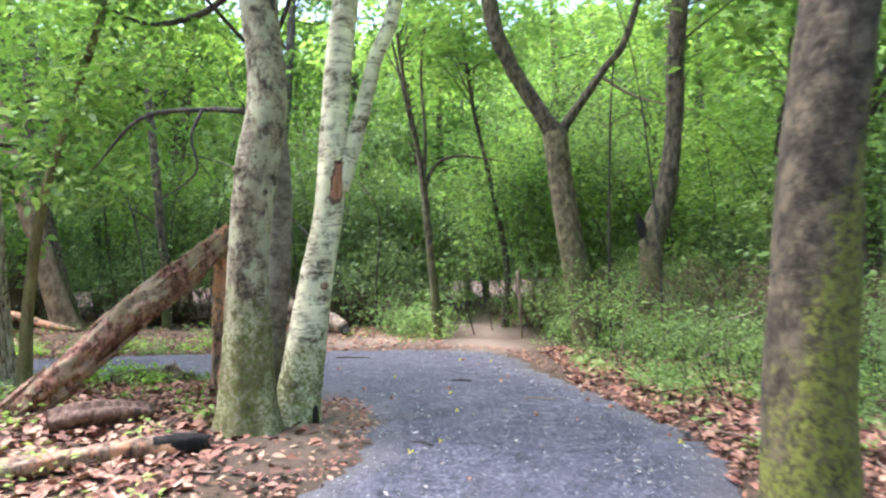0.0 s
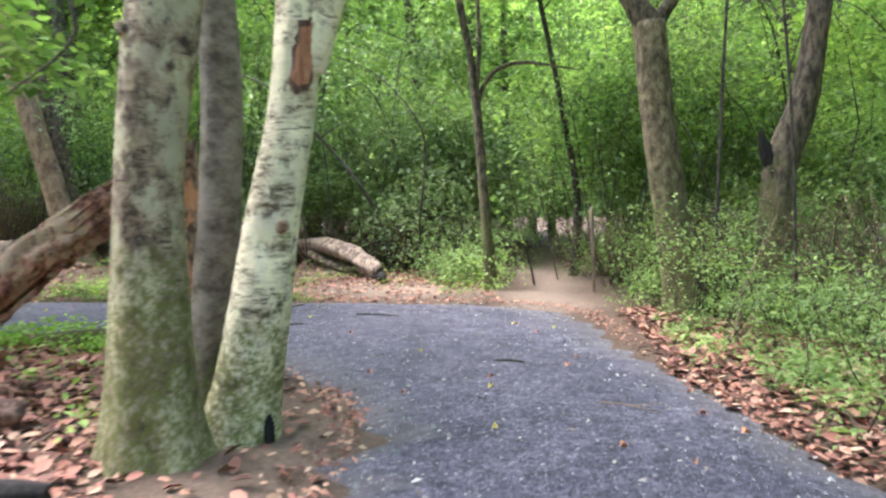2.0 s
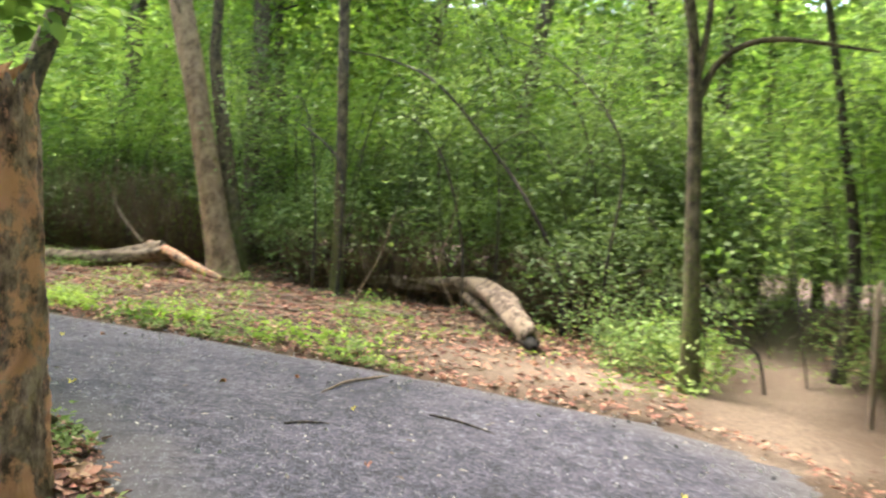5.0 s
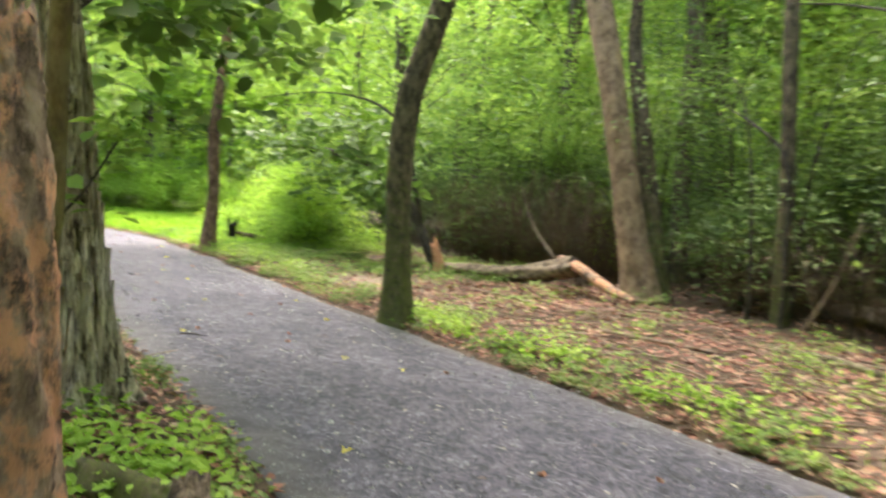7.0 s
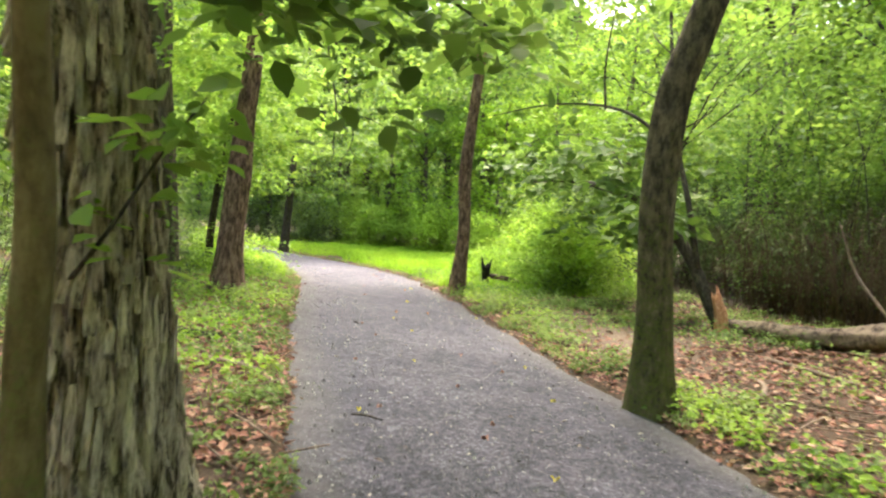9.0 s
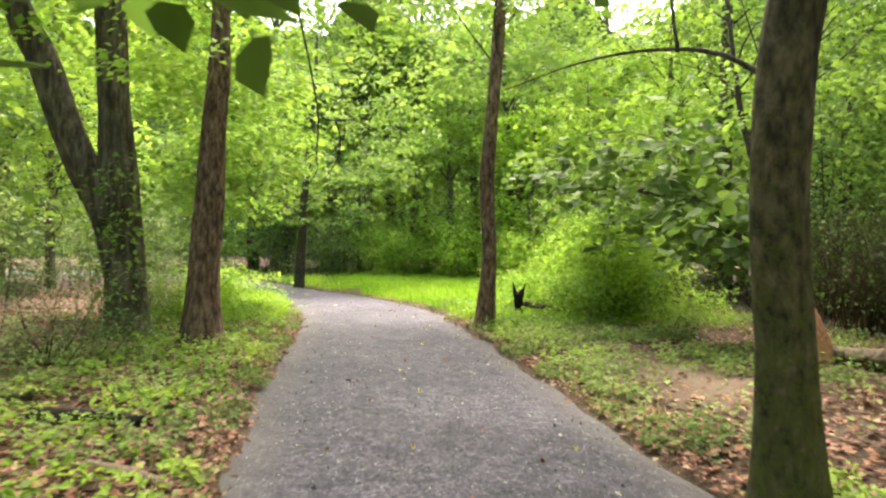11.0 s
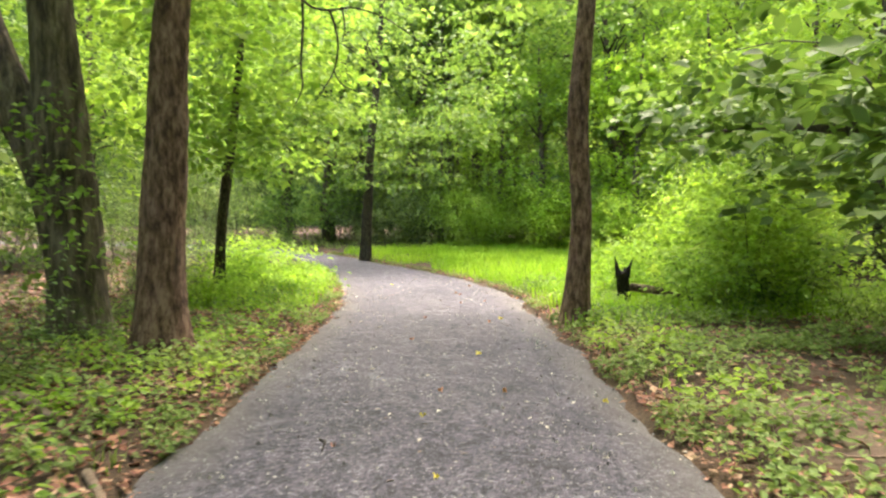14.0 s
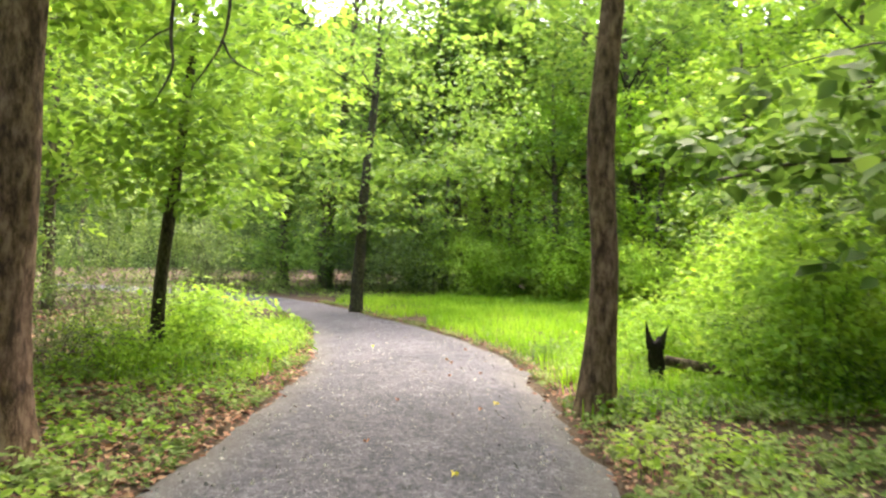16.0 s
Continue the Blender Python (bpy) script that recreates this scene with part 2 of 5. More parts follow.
M_PRIVET = leaf_material("privet_leaf", (0.062, 0.108, 0.040), (0.145, 0.22, 0.070), (0.26, 0.35, 0.13), 0.45)
M_WEED = leaf_material("weed_leaf", (0.092, 0.15, 0.040), (0.20, 0.30, 0.080), (0.36, 0.46, 0.15), 0.4)
M_GRASS = leaf_material("lush_grass", (0.14, 0.30, 0.02), (0.25, 0.46, 0.035), (0.41, 0.61, 0.07), 0.4)
M_BROAD = leaf_material("broad_dark_leaf", (0.07, 0.135, 0.03), (0.14, 0.25, 0.055), (0.25, 0.38, 0.09), 0.45)
M_YELLOW = leaf_material("yellowed_leaf", (0.45, 0.38, 0.05), (0.6, 0.52, 0.09), (0.7, 0.65, 0.2), 0.35)
M_FALLEN = leaf_material("fallen_russet_leaf", (0.22, 0.07, 0.04), (0.38, 0.16, 0.08), (0.5, 0.33, 0.16), 0.1)


# ---- shapes ----
def mesh_of(name, V, F, mat, smooth=True):
    """A mesh from arrays: V is n x 3, F is a list of corner arrays (n x 3 or n x 4)."""
    me = bpy.data.meshes.new(name)
    F = [np.asarray(f, dtype=np.int32) for f in F if len(f)]
    loops = np.concatenate([f.ravel() for f in F])
    sizes = np.concatenate([np.full(len(f), f.shape[1], dtype=np.int32) for f in F])
    me.vertices.add(len(V))
    me.vertices.foreach_set("co", np.asarray(V, dtype=np.float32).ravel())
    me.loops.add(len(loops))
    me.loops.foreach_set("vertex_index", loops)
    me.polygons.add(len(sizes))
    me.polygons.foreach_set("loop_start", np.concatenate([[0], np.cumsum(sizes)[:-1]]).astype(np.int32))
    me.polygons.foreach_set("use_smooth", np.full(len(sizes), smooth))
    me.update(calc_edges=True)
    me.validate()
    me.materials.append(mat)
    return me


def thing(name, at, label, category, group=""):
    ob = new(name)
    ob.empty_display_size = 0.2
    ob.location = at
    return tagged(ob, label, category, group)


def part(name, shape, mat, parent, label="", smooth=True, base=None):
    """One mesh under a thing. Shape is in world places; base is the thing's own."""
    V, F = shape
    b = np.array(base if base is not None else (parent.location if parent.parent is None else parent.parent.location))
    ob = new(name, mesh_of(name, V - b, F, mat, smooth))
    ob.parent = parent
    return tagged(ob, label)


def lone(name, shape, mat, at, label, category, group="", kind="", smooth=True):
    V, F = shape
    ob = new(name, mesh_of(name, V - np.array(at), F, mat, smooth))
    ob.location = at
    return tagged(ob, label, category, group, kind)


def joined(shapes):
    V, F, n = [], [], 0
    for v, f in shapes:
        V.append(v)
        F += [np.asarray(q) + n for q in f if len(q)]
        n += len(v)
    return np.concatenate(V), F


def spline(pts, per=6):
    """Catmull-Rom through the control rows."""
    P = np.array(pts, dtype=float)
    if len(P) < 3:
        s = np.linspace(0, 1, per + 1)[:, None]
        return P[0] * (1 - s) + P[-1] * s
    Q = np.vstack([2 * P[0] - P[1], P, 2 * P[-1] - P[-2]])
    out = []
    for i in range(1, len(Q) - 2):
        a, b, c, d = Q[i - 1:i + 3]
        for s in np.linspace(0, 1, per, endpoint=False):
            out.append(0.5 * (2 * b + (c - a) * s + (2 * a - 5 * b + 4 * c - d) * s * s + (3 * b - a - 3 * c + d) * s ** 3))
    out.append(P[-1])
    return np.array(out)


def tube(pts, seg=12, per=6, rough=0.04, seed=0, flare=0.0, ridges=0, ridge=0.0, jag=0.0):
    """A limb along rows of (x, y, z, radius): uneven round section, closed ends. jag splinters the far end."""
    R = spline(pts, per)
    C, rad = R[:, :3], np.maximum(R[:, 3], 0.002)
    n = len(C)
    T = np.gradient(C, axis=0)
    T /= np.linalg.norm(T, axis=1)[:, None] + 1e-9
    side = np.cross(T[0], (0.3, 1, 0.2))
    side /= np.linalg.norm(side)
    A = []
    for t in T:
        side = side - t * side.dot(t)
        side /= np.linalg.norm(side) + 1e-9
        A.append(side.copy())
    A = np.array(A)
    B = np.cross(T, A)
    ang = np.linspace(0, 2 * math.pi, seg, endpoint=False)
    s = np.concatenate([[0], np.cumsum(np.linalg.norm(np.diff(C, axis=0), axis=1))])
    r = np.random.RandomState(seed + 7)
    k = np.ones((n, seg))
    for j in range(5):
        k += rough * r.uniform(0.4, 1) * np.sin((j + 1) * ang[None] + r.uniform(0, 6) + s[:, None] * r.uniform(0.5, 3.5) * (1 if j % 2 else -1))
    k += rough * 0.5 * r.uniform(-1, 1, (n, seg))
    if ridges:
        wav = np.sin(ridges * ang[None] + 1.6 * np.sin(s[:, None] * 5.1) + 0.8 * np.sin(s[:, None] * 13))
        k += ridge * np.where(wav > 0, 0.6, -1.0) * np.abs(wav) ** 0.5 * r.uniform(0.5, 1.2, (n, seg))
    if flare:
        k += flare * np.exp(-s[:, None] / 0.28) * (1 + 0.35 * np.sin(5 * ang[None] + r.uniform(0, 6)))
    V = C[:, None] + (rad[:, None] * k)[..., None] * (np.cos(ang)[None, :, None] * A[:, None] + np.sin(ang)[None, :, None] * B[:, None])
    if jag:
        V[-1] += T[-1] * (r.uniform(0, jag, (seg, 1)))
        V[-2] += T[-1] * (r.uniform(0, jag * 0.4, (seg, 1)))
    V = V.reshape(-1, 3)
    i = np.arange(n - 1)[:, None] * seg
    j = np.arange(seg)[None]
    j2 = (j + 1) % seg
    F = np.stack([i + j, i + j2, i + seg + j2, i + seg + j], -1).reshape(-1, 4)
    V = np.vstack([V, C[:1], C[-1:] - (T[-1] * jag * 0.5)])
    c0, c1 = len(V) - 2, len(V) - 1
    jj = np.arange(seg)
    end = (n - 1) * seg
    caps = np.vstack([np.stack([(jj + 1) % seg, jj, np.full(seg, c0)], -1), np.stack([end + jj, end + (jj + 1) % seg, np.full(seg, c1)], -1)])
    return V, [F, caps]


def unit(a):
    return a / (np.linalg.norm(a, axis=-1, keepdims=True) + 1e-9)


def leaf_shape(P, D, N, S, wide=0.32, full=False):
    """Pointed leaves, folded along the midrib: at P, along D, facing N, S long. full: with rounded sides."""
    W = unit(np.cross(N, D))
    S = S[:, None]
    if full:
        V = np.stack([P, P + D * 0.22 * S + W * wide * 0.85 * S + N * 0.05 * S, P + D * 0.6 * S + W * wide * 0.9 * S + N * 0.05 * S, P + D * S - N * 0.12 * S,
                      P + D * 0.6 * S - W * wide * 0.9 * S + N * 0.05 * S, P + D * 0.22 * S - W * wide * 0.85 * S + N * 0.05 * S], 1)
        i = np.arange(len(P))[:, None] * 6
        return V.reshape(-1, 3), [np.concatenate([i + (0, 1, 2, 3), i + (0, 3, 4, 5)])]
    V = np.stack([P, P + D * 0.45 * S + W * wide * S + N * 0.07 * S, P + D * S - N * 0.10 * S, P + D * 0.45 * S - W * wide * S + N * 0.07 * S], 1)
    n = len(P)
    return V.reshape(-1, 3), [np.arange(4 * n).reshape(n, 4)]


def sprays(centres, r, count, radius, size, thick=0.22, droop=0.25, wide=0.32, full=False):
    """Flat, drooping sprays of leaves about the given centres."""
    C = np.repeat(np.asarray(centres, float), count, axis=0)
    n = len(C)
    rad = np.repeat(r.uniform(0.6, 1.25, len(centres)) * radius, count)
    a, q = r.uniform(0, 2 * math.pi, n), np.sqrt(r.uniform(0, 1, n))
    off = np.stack([np.cos(a) * q, np.sin(a) * q, -droop * q * q], -1) * rad[:, None]
    tilt = np.repeat(r.uniform(-0.35, 0.35, (len(centres), 2)), count, axis=0)
    off[:, 2] += off[:, 0] * tilt[:, 0] + off[:, 1] * tilt[:, 1] + r.normal(0, thick * 0.5, n) * rad
    D = unit(np.stack([np.cos(a) + r.normal(0, 0.6, n), np.sin(a) + r.normal(0, 0.6, n), r.normal(-0.25, 0.35, n)], -1))
    N = unit(np.stack([r.normal(0, 0.45, n), r.normal(0, 0.45, n), np.ones(n)], -1))
    N = unit(N - D * (N * D).sum(-1, keepdims=True))
    return leaf_shape(C + off, D, N, size * r.uniform(0.6, 1.3, n), wide, full)


def crown_points(r, n, centre, half, hollow=0.35, low=-1.0, gap=-0.9):
    """Places spread unevenly through an ellipsoid, with gaps."""
    out = []
    f = r.uniform(0.9, 1.6, 3)
    ph = r.uniform(0, 6, 3)
    while len(out) < n:
        p = r.uniform(-1, 1, 3)
        d = np.linalg.norm(p)
        if hollow < d < 1 and p[2] > low and math.sin(p[0] * 4 * f[0] + ph[0]) + math.sin(p[1] * 4 * f[1] + ph[1]) + math.sin(p[2] * 5 * f[2] + ph[2]) > gap:
            out.append(np.array(centre) + p * np.array(half))
    return np.array(out)


def limbs_to(stem, targets, r, thick=0.05, seg=5, low=0.0):
    """Bowed branches from a stem (rows with radius) out to the target places."""
    R = spline(stem, 6)
    made = []
    for q in targets:
        dist = np.linalg.norm(R[:, :2] - q[:2], axis=1).mean()
        zi = q[2] - r.uniform(0.4, 1.0) * dist - r.uniform(0, 0.5)
        if zi < low:
            continue
        i = int(np.argmin(np.abs(R[:, 2] - zi)))
        a = R[i, :3]
        r0 = min(R[i, 3] * 0.45, thick * r.uniform(0.5, 1.0))
        l = np.linalg.norm(q - a)
        m1 = a * 0.65 + q * 0.35 + r.normal(0, 0.12, 3) * l + np.array((0, 0, 0.10 * l))
        m2 = a * 0.3 + q * 0.7 + r.normal(0, 0.07, 3) * l + np.array((0, 0, 0.09 * l))
        made.append(tube([(*a, r0), (*m1, r0 * 0.7), (*m2, r0 * 0.4), (*q, 0.004)], seg, 2, 0.05, int(r.randint(9999))))
    return made


# ---- the plan of the walk ----
LEFT = [(-1.3, -30), (-1.25, -8), (-1.2, 0), (-1.1, 4.5), (-0.78, 6), (-0.78, 7.3), (-1.05, 8.3), (-1.75, 9.2), (-2.7, 10.05), (-3.6, 10.5), (-5.2, 10.72), (-8, 10.64), (-12, 10.58), (-16, 10.62), (-20, 10.68), (-22.6, 10.5), (-26.5, 9.85), (-29.2, 9.05), (-33, 7.4), (-37, 4.7), (-41, 0), (-44, -7), (-46, -25)]
RIGHT = [(1.8, -30), (1.85, -8), (1.85, 0), (2.0, 4.5), (2.1, 6.3), (1.95, 7.7), (1.6, 9.3), (1.4, 10.6), (1.28, 11.9), (1.05, 13.0), (0.2, 13.8), (-1.6, 14.05), (-5, 14.02), (-9, 13.98), (-15, 14.0), (-20, 13.98), (-23.2, 13.7), (-27.3, 12.4), (-31.5, 10.5), (-36.5, 8.2), (-42.5, 3), (-47, -6), (-49.2, -25)]
EDGE_L, EDGE_R = spline(LEFT, 5), spline(RIGHT, 5)
OUTLINE = np.vstack([EDGE_L, EDGE_R[::-1]])


def off_path(x, y):
    """Distance outside the path's edge (negative on it)."""
    P = np.stack([np.atleast_1d(x), np.atleast_1d(y)], -1).astype(float)
    best = np.full(len(P), 1e9)
    inside = np.zeros(len(P), bool)
    for a, b in zip(OUTLINE, np.roll(OUTLINE, -1, axis=0)):
        d = b - a
        u = np.clip(((P - a) @ d) / (d @ d + 1e-12), 0, 1)
        best = np.minimum(best, ((P - a - u[:, None] * d) ** 2).sum(-1))
        cross = (a[1] > P[:, 1]) != (b[1] > P[:, 1])
        with np.errstate(divide="ignore", invalid="ignore"):
            xi = (b[0] - a[0]) * (P[:, 1] - a[1]) / (b[1] - a[1]) + a[0]
        inside ^= cross & (P[:, 0] < xi)
    best = np.sqrt(best)
    return np.where(inside, -best, best)


def lumps(x, y):
    return (np.sin(1.3 * x + 0.7 * y) + np.sin(0.9 * y - 1.9 * x + 1.2) + 0.6 * np.sin(3.1 * x + 2.3) * np.sin(2.7 * y) + 0.4 * np.sin(5.3 * y + 1.1 * x)) / 3


def trail_dist(x, y):
    """Distance from the middle of the trodden side trail."""
    mid = 0.72 + 0.02 * (y - 14) + 0.12 * np.sin(0.5 * y)
    return np.where(y > 13, np.abs(x - mid), 9.0)


def bare_at(x, y):
    """How bare of leaves and plants the soil is, 0 to 1."""
    bare = np.clip(1.25 - trail_dist(x, y) / 0.75 + 0.4 * lumps(2 * x, 2 * y), 0, 1) * np.clip((30 - y) / 8, 0, 1)
    bare = np.maximum(bare, np.clip(1.2 - np.hypot((x + 1.1) / 2.6, (y - 15.1) / 1.15) + 0.25 * lumps(2.6 * x, 2.2 * y), 0, 1))
    bare = np.maximum(bare, np.clip(1.15 - np.hypot((x + 13.0) / 2.4, (y - 15.6) / 1.1) + 0.3 * lumps(2.6 * x, 2.2 * y), 0, 1))
    return np.maximum(bare, np.clip(1.1 - np.hypot((x + 1.1) / 0.8, (y - 7.2) / 2.2), 0, 1) * 0.8)


def ground_z(x, y, d=None):
    x, y = np.atleast_1d(np.asarray(x, float)), np.atleast_1d(np.asarray(y, float))
    d = off_path(x, y) if d is None else d
    s = np.clip((d + 0.28) / 0.7, 0, 1)
    s = s * s * (3 - 2 * s)
    far = np.clip(d / 6, 0, 1)
    flat = np.clip((trail_dist(x, y) - 0.3) / 0.6, 0.15, 1)
    return -0.03 + s * (0.10 + (0.035 + 0.06 * far) * lumps(x, y) * flat + 0.05 * far)


def gz(x, y):
    return float(ground_z(x, y)[0])


# ---- ground and path ----
def line(a, b, step, far):
    core = np.arange(a, b + step, step)
    out = np.cumsum(step * 1.35 ** np.arange(1, 26))
    out = out[out < far]
    return np.concatenate([(a - out)[::-1], core, b + step + out])


def build_ground():
    xs, ys = line(-38, 9, 0.29, 700), line(-3, 27, 0.29, 700)
    X, Y = np.meshgrid(xs, ys)
    x, y = X.ravel(), Y.ravel()
    near = (np.abs(x + 15) < 90) & (np.abs(y - 8) < 90)
    d = np.full(len(x), 60.0)
    d[near] = off_path(x[near], y[near])
    z = ground_z(x, y, d)
    nx, ny = len(xs), len(ys)
    i = (np.arange(ny - 1)[:, None] * nx + np.arange(nx - 1)[None]).ravel()
    ob = lone("ground", (np.stack([x, y, z], -1), [np.stack([i, i + 1, i + nx + 1, i + nx], -1)]), M_GROUND, (0, 0, 0), "brown woodland soil with bare tan patches beside the path", "ground", kind="structure")
    bare = bare_at(x, y)
    bare = np.maximum(bare, 0.12 * np.clip(1 - np.abs(d - 0.1) / 0.3, 0, 1) * np.clip(0.5 + lumps(1.7 * x, 1.3 * y), 0, 1))
    at = ob.data.attributes.new("bare", "FLOAT", "POINT")
    at.data.foreach_set("value", np.clip(bare, 0, 1).astype(np.float32))


def build_path():
    across = np.linspace(0, 1, 13)
    a, b = spline(LEFT, 26), spline(RIGHT, 26)
    r = np.random.RandomState(5)
    n = len(a)
    wob = lambda: np.convolve(r.normal(0, 0.21, n + 8), np.ones(5) / 5, "same")[4:-4] + r.normal(0, 0.035, n)
    out = unit(b - a)
    a, b = a + out * wob()[:, None], b + out * wob()[:, None]
    P = a[:, None] * (1 - across[None, :, None]) + b[:, None] * across[None, :, None]
    z = 0.035 + 0.035 * (1 - (2 * across - 1) ** 2)[None] + 0.006 * lumps(P[..., 0] * 2, P[..., 1] * 2)
    z[:, 0] = z[:, -1] = -0.03
    V = np.concatenate([P, z[..., None]], -1).reshape(-1, 3)
    m = len(across)
    i = (np.arange(n - 1)[:, None] * m + np.arange(m - 1)[None]).ravel()
    ob = lone("path", (V, [np.stack([i, i + 1, i + m + 1, i + m], -1)]), M_PATH, (0, 0, 0), "dark grey stone-dust footpath curving through the wood", "path", kind="structure")
    e = np.tile(np.clip(1.15 - np.minimum(across, 1 - across) / 0.13, 0, 1), n)
    at = ob.data.attributes.new("edge", "FLOAT", "POINT")
    at.data.foreach_set("value", e.astype(np.float32))


build_ground()
build_path()


# ---- trees beside the path ----
def branch_out(stem, tips, r, ob, thick=0.03, seg=5, single=5, low=0.0):
    """The thickest branches as parts of their own, the fine rest as one."""
    made = limbs_to(stem, tips, r, thick, seg, low)
    for b in made[:single]:
        part("branch", b, M_TWIG, ob)
    if len(made) > single:
        tagged(part("brushwood", joined(made[single:]), M_TWIG, ob), kind="stuff")


def grow(rows, top, r=0.05, lean=(0, 0)):
    """Carry a trunk on above its last row to the height top."""
    x, y, z, rad = rows[-1]
    px, py, pz, _ = rows[-2]
    k = (top - z) / max(z - pz, 0.3)
    dx, dy = (x - px) * k * 0.45 + lean[0], (y - py) * k * 0.45 + lean[1]
    more = []
    for s in (0.07, 0.16, 0.32, 0.6, 1.0):
        bend = s * (1.6 - 0.6 * s)
        more.append((x + dx * bend, y + dy * bend, z + (top - z) * s, rad + (r - rad) * s))
    return rows + more


def rooted(rows):
    """Start a trunk a little below the soil under its first row."""
    x, y, z, rad = rows[0]
    g = gz(x, y) - 0.06
    x2, y2, z2, _ = rows[1]
    if z - g < 0.12:
        return [(x, y, g, rad)] + rows[1:]
    k = (z - g) / max(z2 - z, 0.2)
    return [(x - (x2 - x) * k, y - (y2 - y) * k, g, rad * 1.06)] + rows


def tree(name, rows, mat, label, leaf=None, crown=None, seg=20, per=10, rough=0.04, flare=0.35, top=9.0, seed=1, n=110, size=0.16, extra=(), ridges=0, ridge=0.0, count=38, spread=0.75, keep=0.04, stem=None, low=4.9):
    """A tree: trunk, limbs, and a crown of leaf sprays held on branches."""
    r = np.random.RandomState(seed)
    rows = rooted(rows)
    full = grow(rows, top, keep) if top else rows
    at = full[0][:3]
    ob = thing(name, at, label, "tree")
    part("trunk", tube(full, seg, per, rough, seed, flare, ridges, ridge), mat, ob)
    for k, (limb, lm) in enumerate(extra):
        part("limb", tube(limb, 8, 7, 0.05, seed + k), lm, ob)
    if crown:
        centre, half = crown
        pts = crown_points(r, n, centre, half, 0.1)
        tips = pts[r.permutation(len(pts))[:max(8, n // 4)]]
        branch_out(stem or full, tips, r, ob, low=low)
        part("crown", sprays(pts, r, count, spread, size), leaf, ob)
    return ob


def birch_clump():
    at = (-1.65, 7.1, 0.0)
    ob = thing("birch_tree", at, "clump of three pale lichened trunks with mossy feet beside the path", "tree")
    left = rooted([(-1.79, 6.85, 0.14, 0.242), (-1.78, 6.85, 0.91, 0.212), (-1.77, 6.85, 1.68, 0.185), (-1.67, 6.85, 2.44, 0.195), (-1.57, 6.85, 3.11, 0.175), (-1.64, 6.85, 4.0, 0.171)])
    right = rooted([(-1.46, 7.35, 0.23, 0.205), (-1.36, 7.35, 0.74, 0.195), (-1.24, 7.35, 1.4, 0.165), (-1.11, 7.35, 2.05, 0.142), (-1.04, 7.35, 2.77, 0.138), (-0.97, 7.35, 3.6, 0.133), (-0.89, 7.35, 4.16, 0.125)])
    third = rooted([(-1.76, 7.6, 0.43, 0.13), (-1.72, 7.6, 1.02, 0.135), (-1.67, 7.6, 1.44, 0.135), (-1.64, 7.6, 2.27, 0.128), (-1.68, 7.6, 3.09, 0.115)])
    part("trunk", tube(grow(left, 10.5, 0.06), 32, 14, 0.028, 11, 0.38), M_GREYBARK, ob, "grey-green lichened trunk with a knot")
    t2 = part("trunk", tube(grow(right, 10, 0.05), 30, 14, 0.028, 12, 0.3), M_BIRCH, ob, "pale birch trunk with a torn scar")
    part("trunk", tube(grow(third, 9.5, 0.05), 20, 10, 0.025, 13, 0.3), M_SMOOTH_SHADED, ob, "smooth grey trunk with its shade in the bark colour")
    part("limb", tube([(-1.0, 7.35, 2.3, 0.10), (-0.91, 7.33, 2.55, 0.094), (-0.76, 7.35, 3.04, 0.083), (-0.61, 7.35, 3.59, 0.072), (-0.4, 7.35, 4.15, 0.069), (0.1, 7.5, 6.5, 0.03)], 14, 8, 0.03, 14), M_BIRCH, ob)
    # torn wound with a dark rim below the fork
    for nm, wide, tall, lift, mt, lb in (("wound_rim", 0.104, 0.22, 0.004, M_BROWNBARK, "brown torn rim of a wound"), ("wound", 0.084, 0.18, 0.014, M_ORANGE, "torn orange heartwood")):
        rr = np.random.RandomState(9)
        rows_n, cols = 13, 9
        u, w = np.linspace(-1, 1, cols), np.linspace(-1, 1, rows_n)
        half = wide * np.sqrt(np.clip(1 - np.abs(w) ** 3, 0.02, 1)) * rr.uniform(0.62, 1.2, rows_n)
        ang = radians(-52) + u[None] * half[:, None] / 0.15 + 0.12 * w[:, None]
        rad = 0.146 + lift * (1 - np.abs(u[None]) ** 4) + rr.uniform(-0.004, 0.014, (rows_n, cols))
        z = 2.36 + tall * w[:, None] + rr.uniform(-0.02, 0.02, (rows_n, cols))
        cx = -1.11 + (z - 2.05) * 0.097
        front = np.stack([cx + rad * np.cos(ang), 7.35 + rad * np.sin(ang), z], -1).reshape(-1, 3)
        back = np.stack([cx + 0.12 * np.cos(ang), 7.35 + 0.12 * np.sin(ang), z], -1).reshape(-1, 3)
        i = (np.arange(rows_n - 1)[:, None] * cols + np.arange(cols - 1)[None]).ravel()
        k = rows_n * cols
        q = np.stack([i, i + 1, i + cols + 1, i + cols], -1)
        ring = np.r_[np.arange(cols), np.arange(1, rows_n) * cols + cols - 1, (rows_n - 1) * cols + np.arange(cols - 2, -1, -1), np.arange(rows_n - 2, 0, -1) * cols]
        nx = np.roll(ring, -1)
        part(nm, (np.vstack([front, back]), [q, np.stack([ring, ring + k, nx + k, nx], -1)]), mt, t2, lb, smooth=False, base=at)
    # knots, and a solid black shape for the shade inside the foot's hollow
    part("knot", tube([(-1.80, 6.76, 2.42, 0.05), (-1.83, 6.70, 2.43, 0.042), (-1.835, 6.69, 2.43, 0.015)], 12, 3, 0.06, 3), M_GREYBARK, ob)
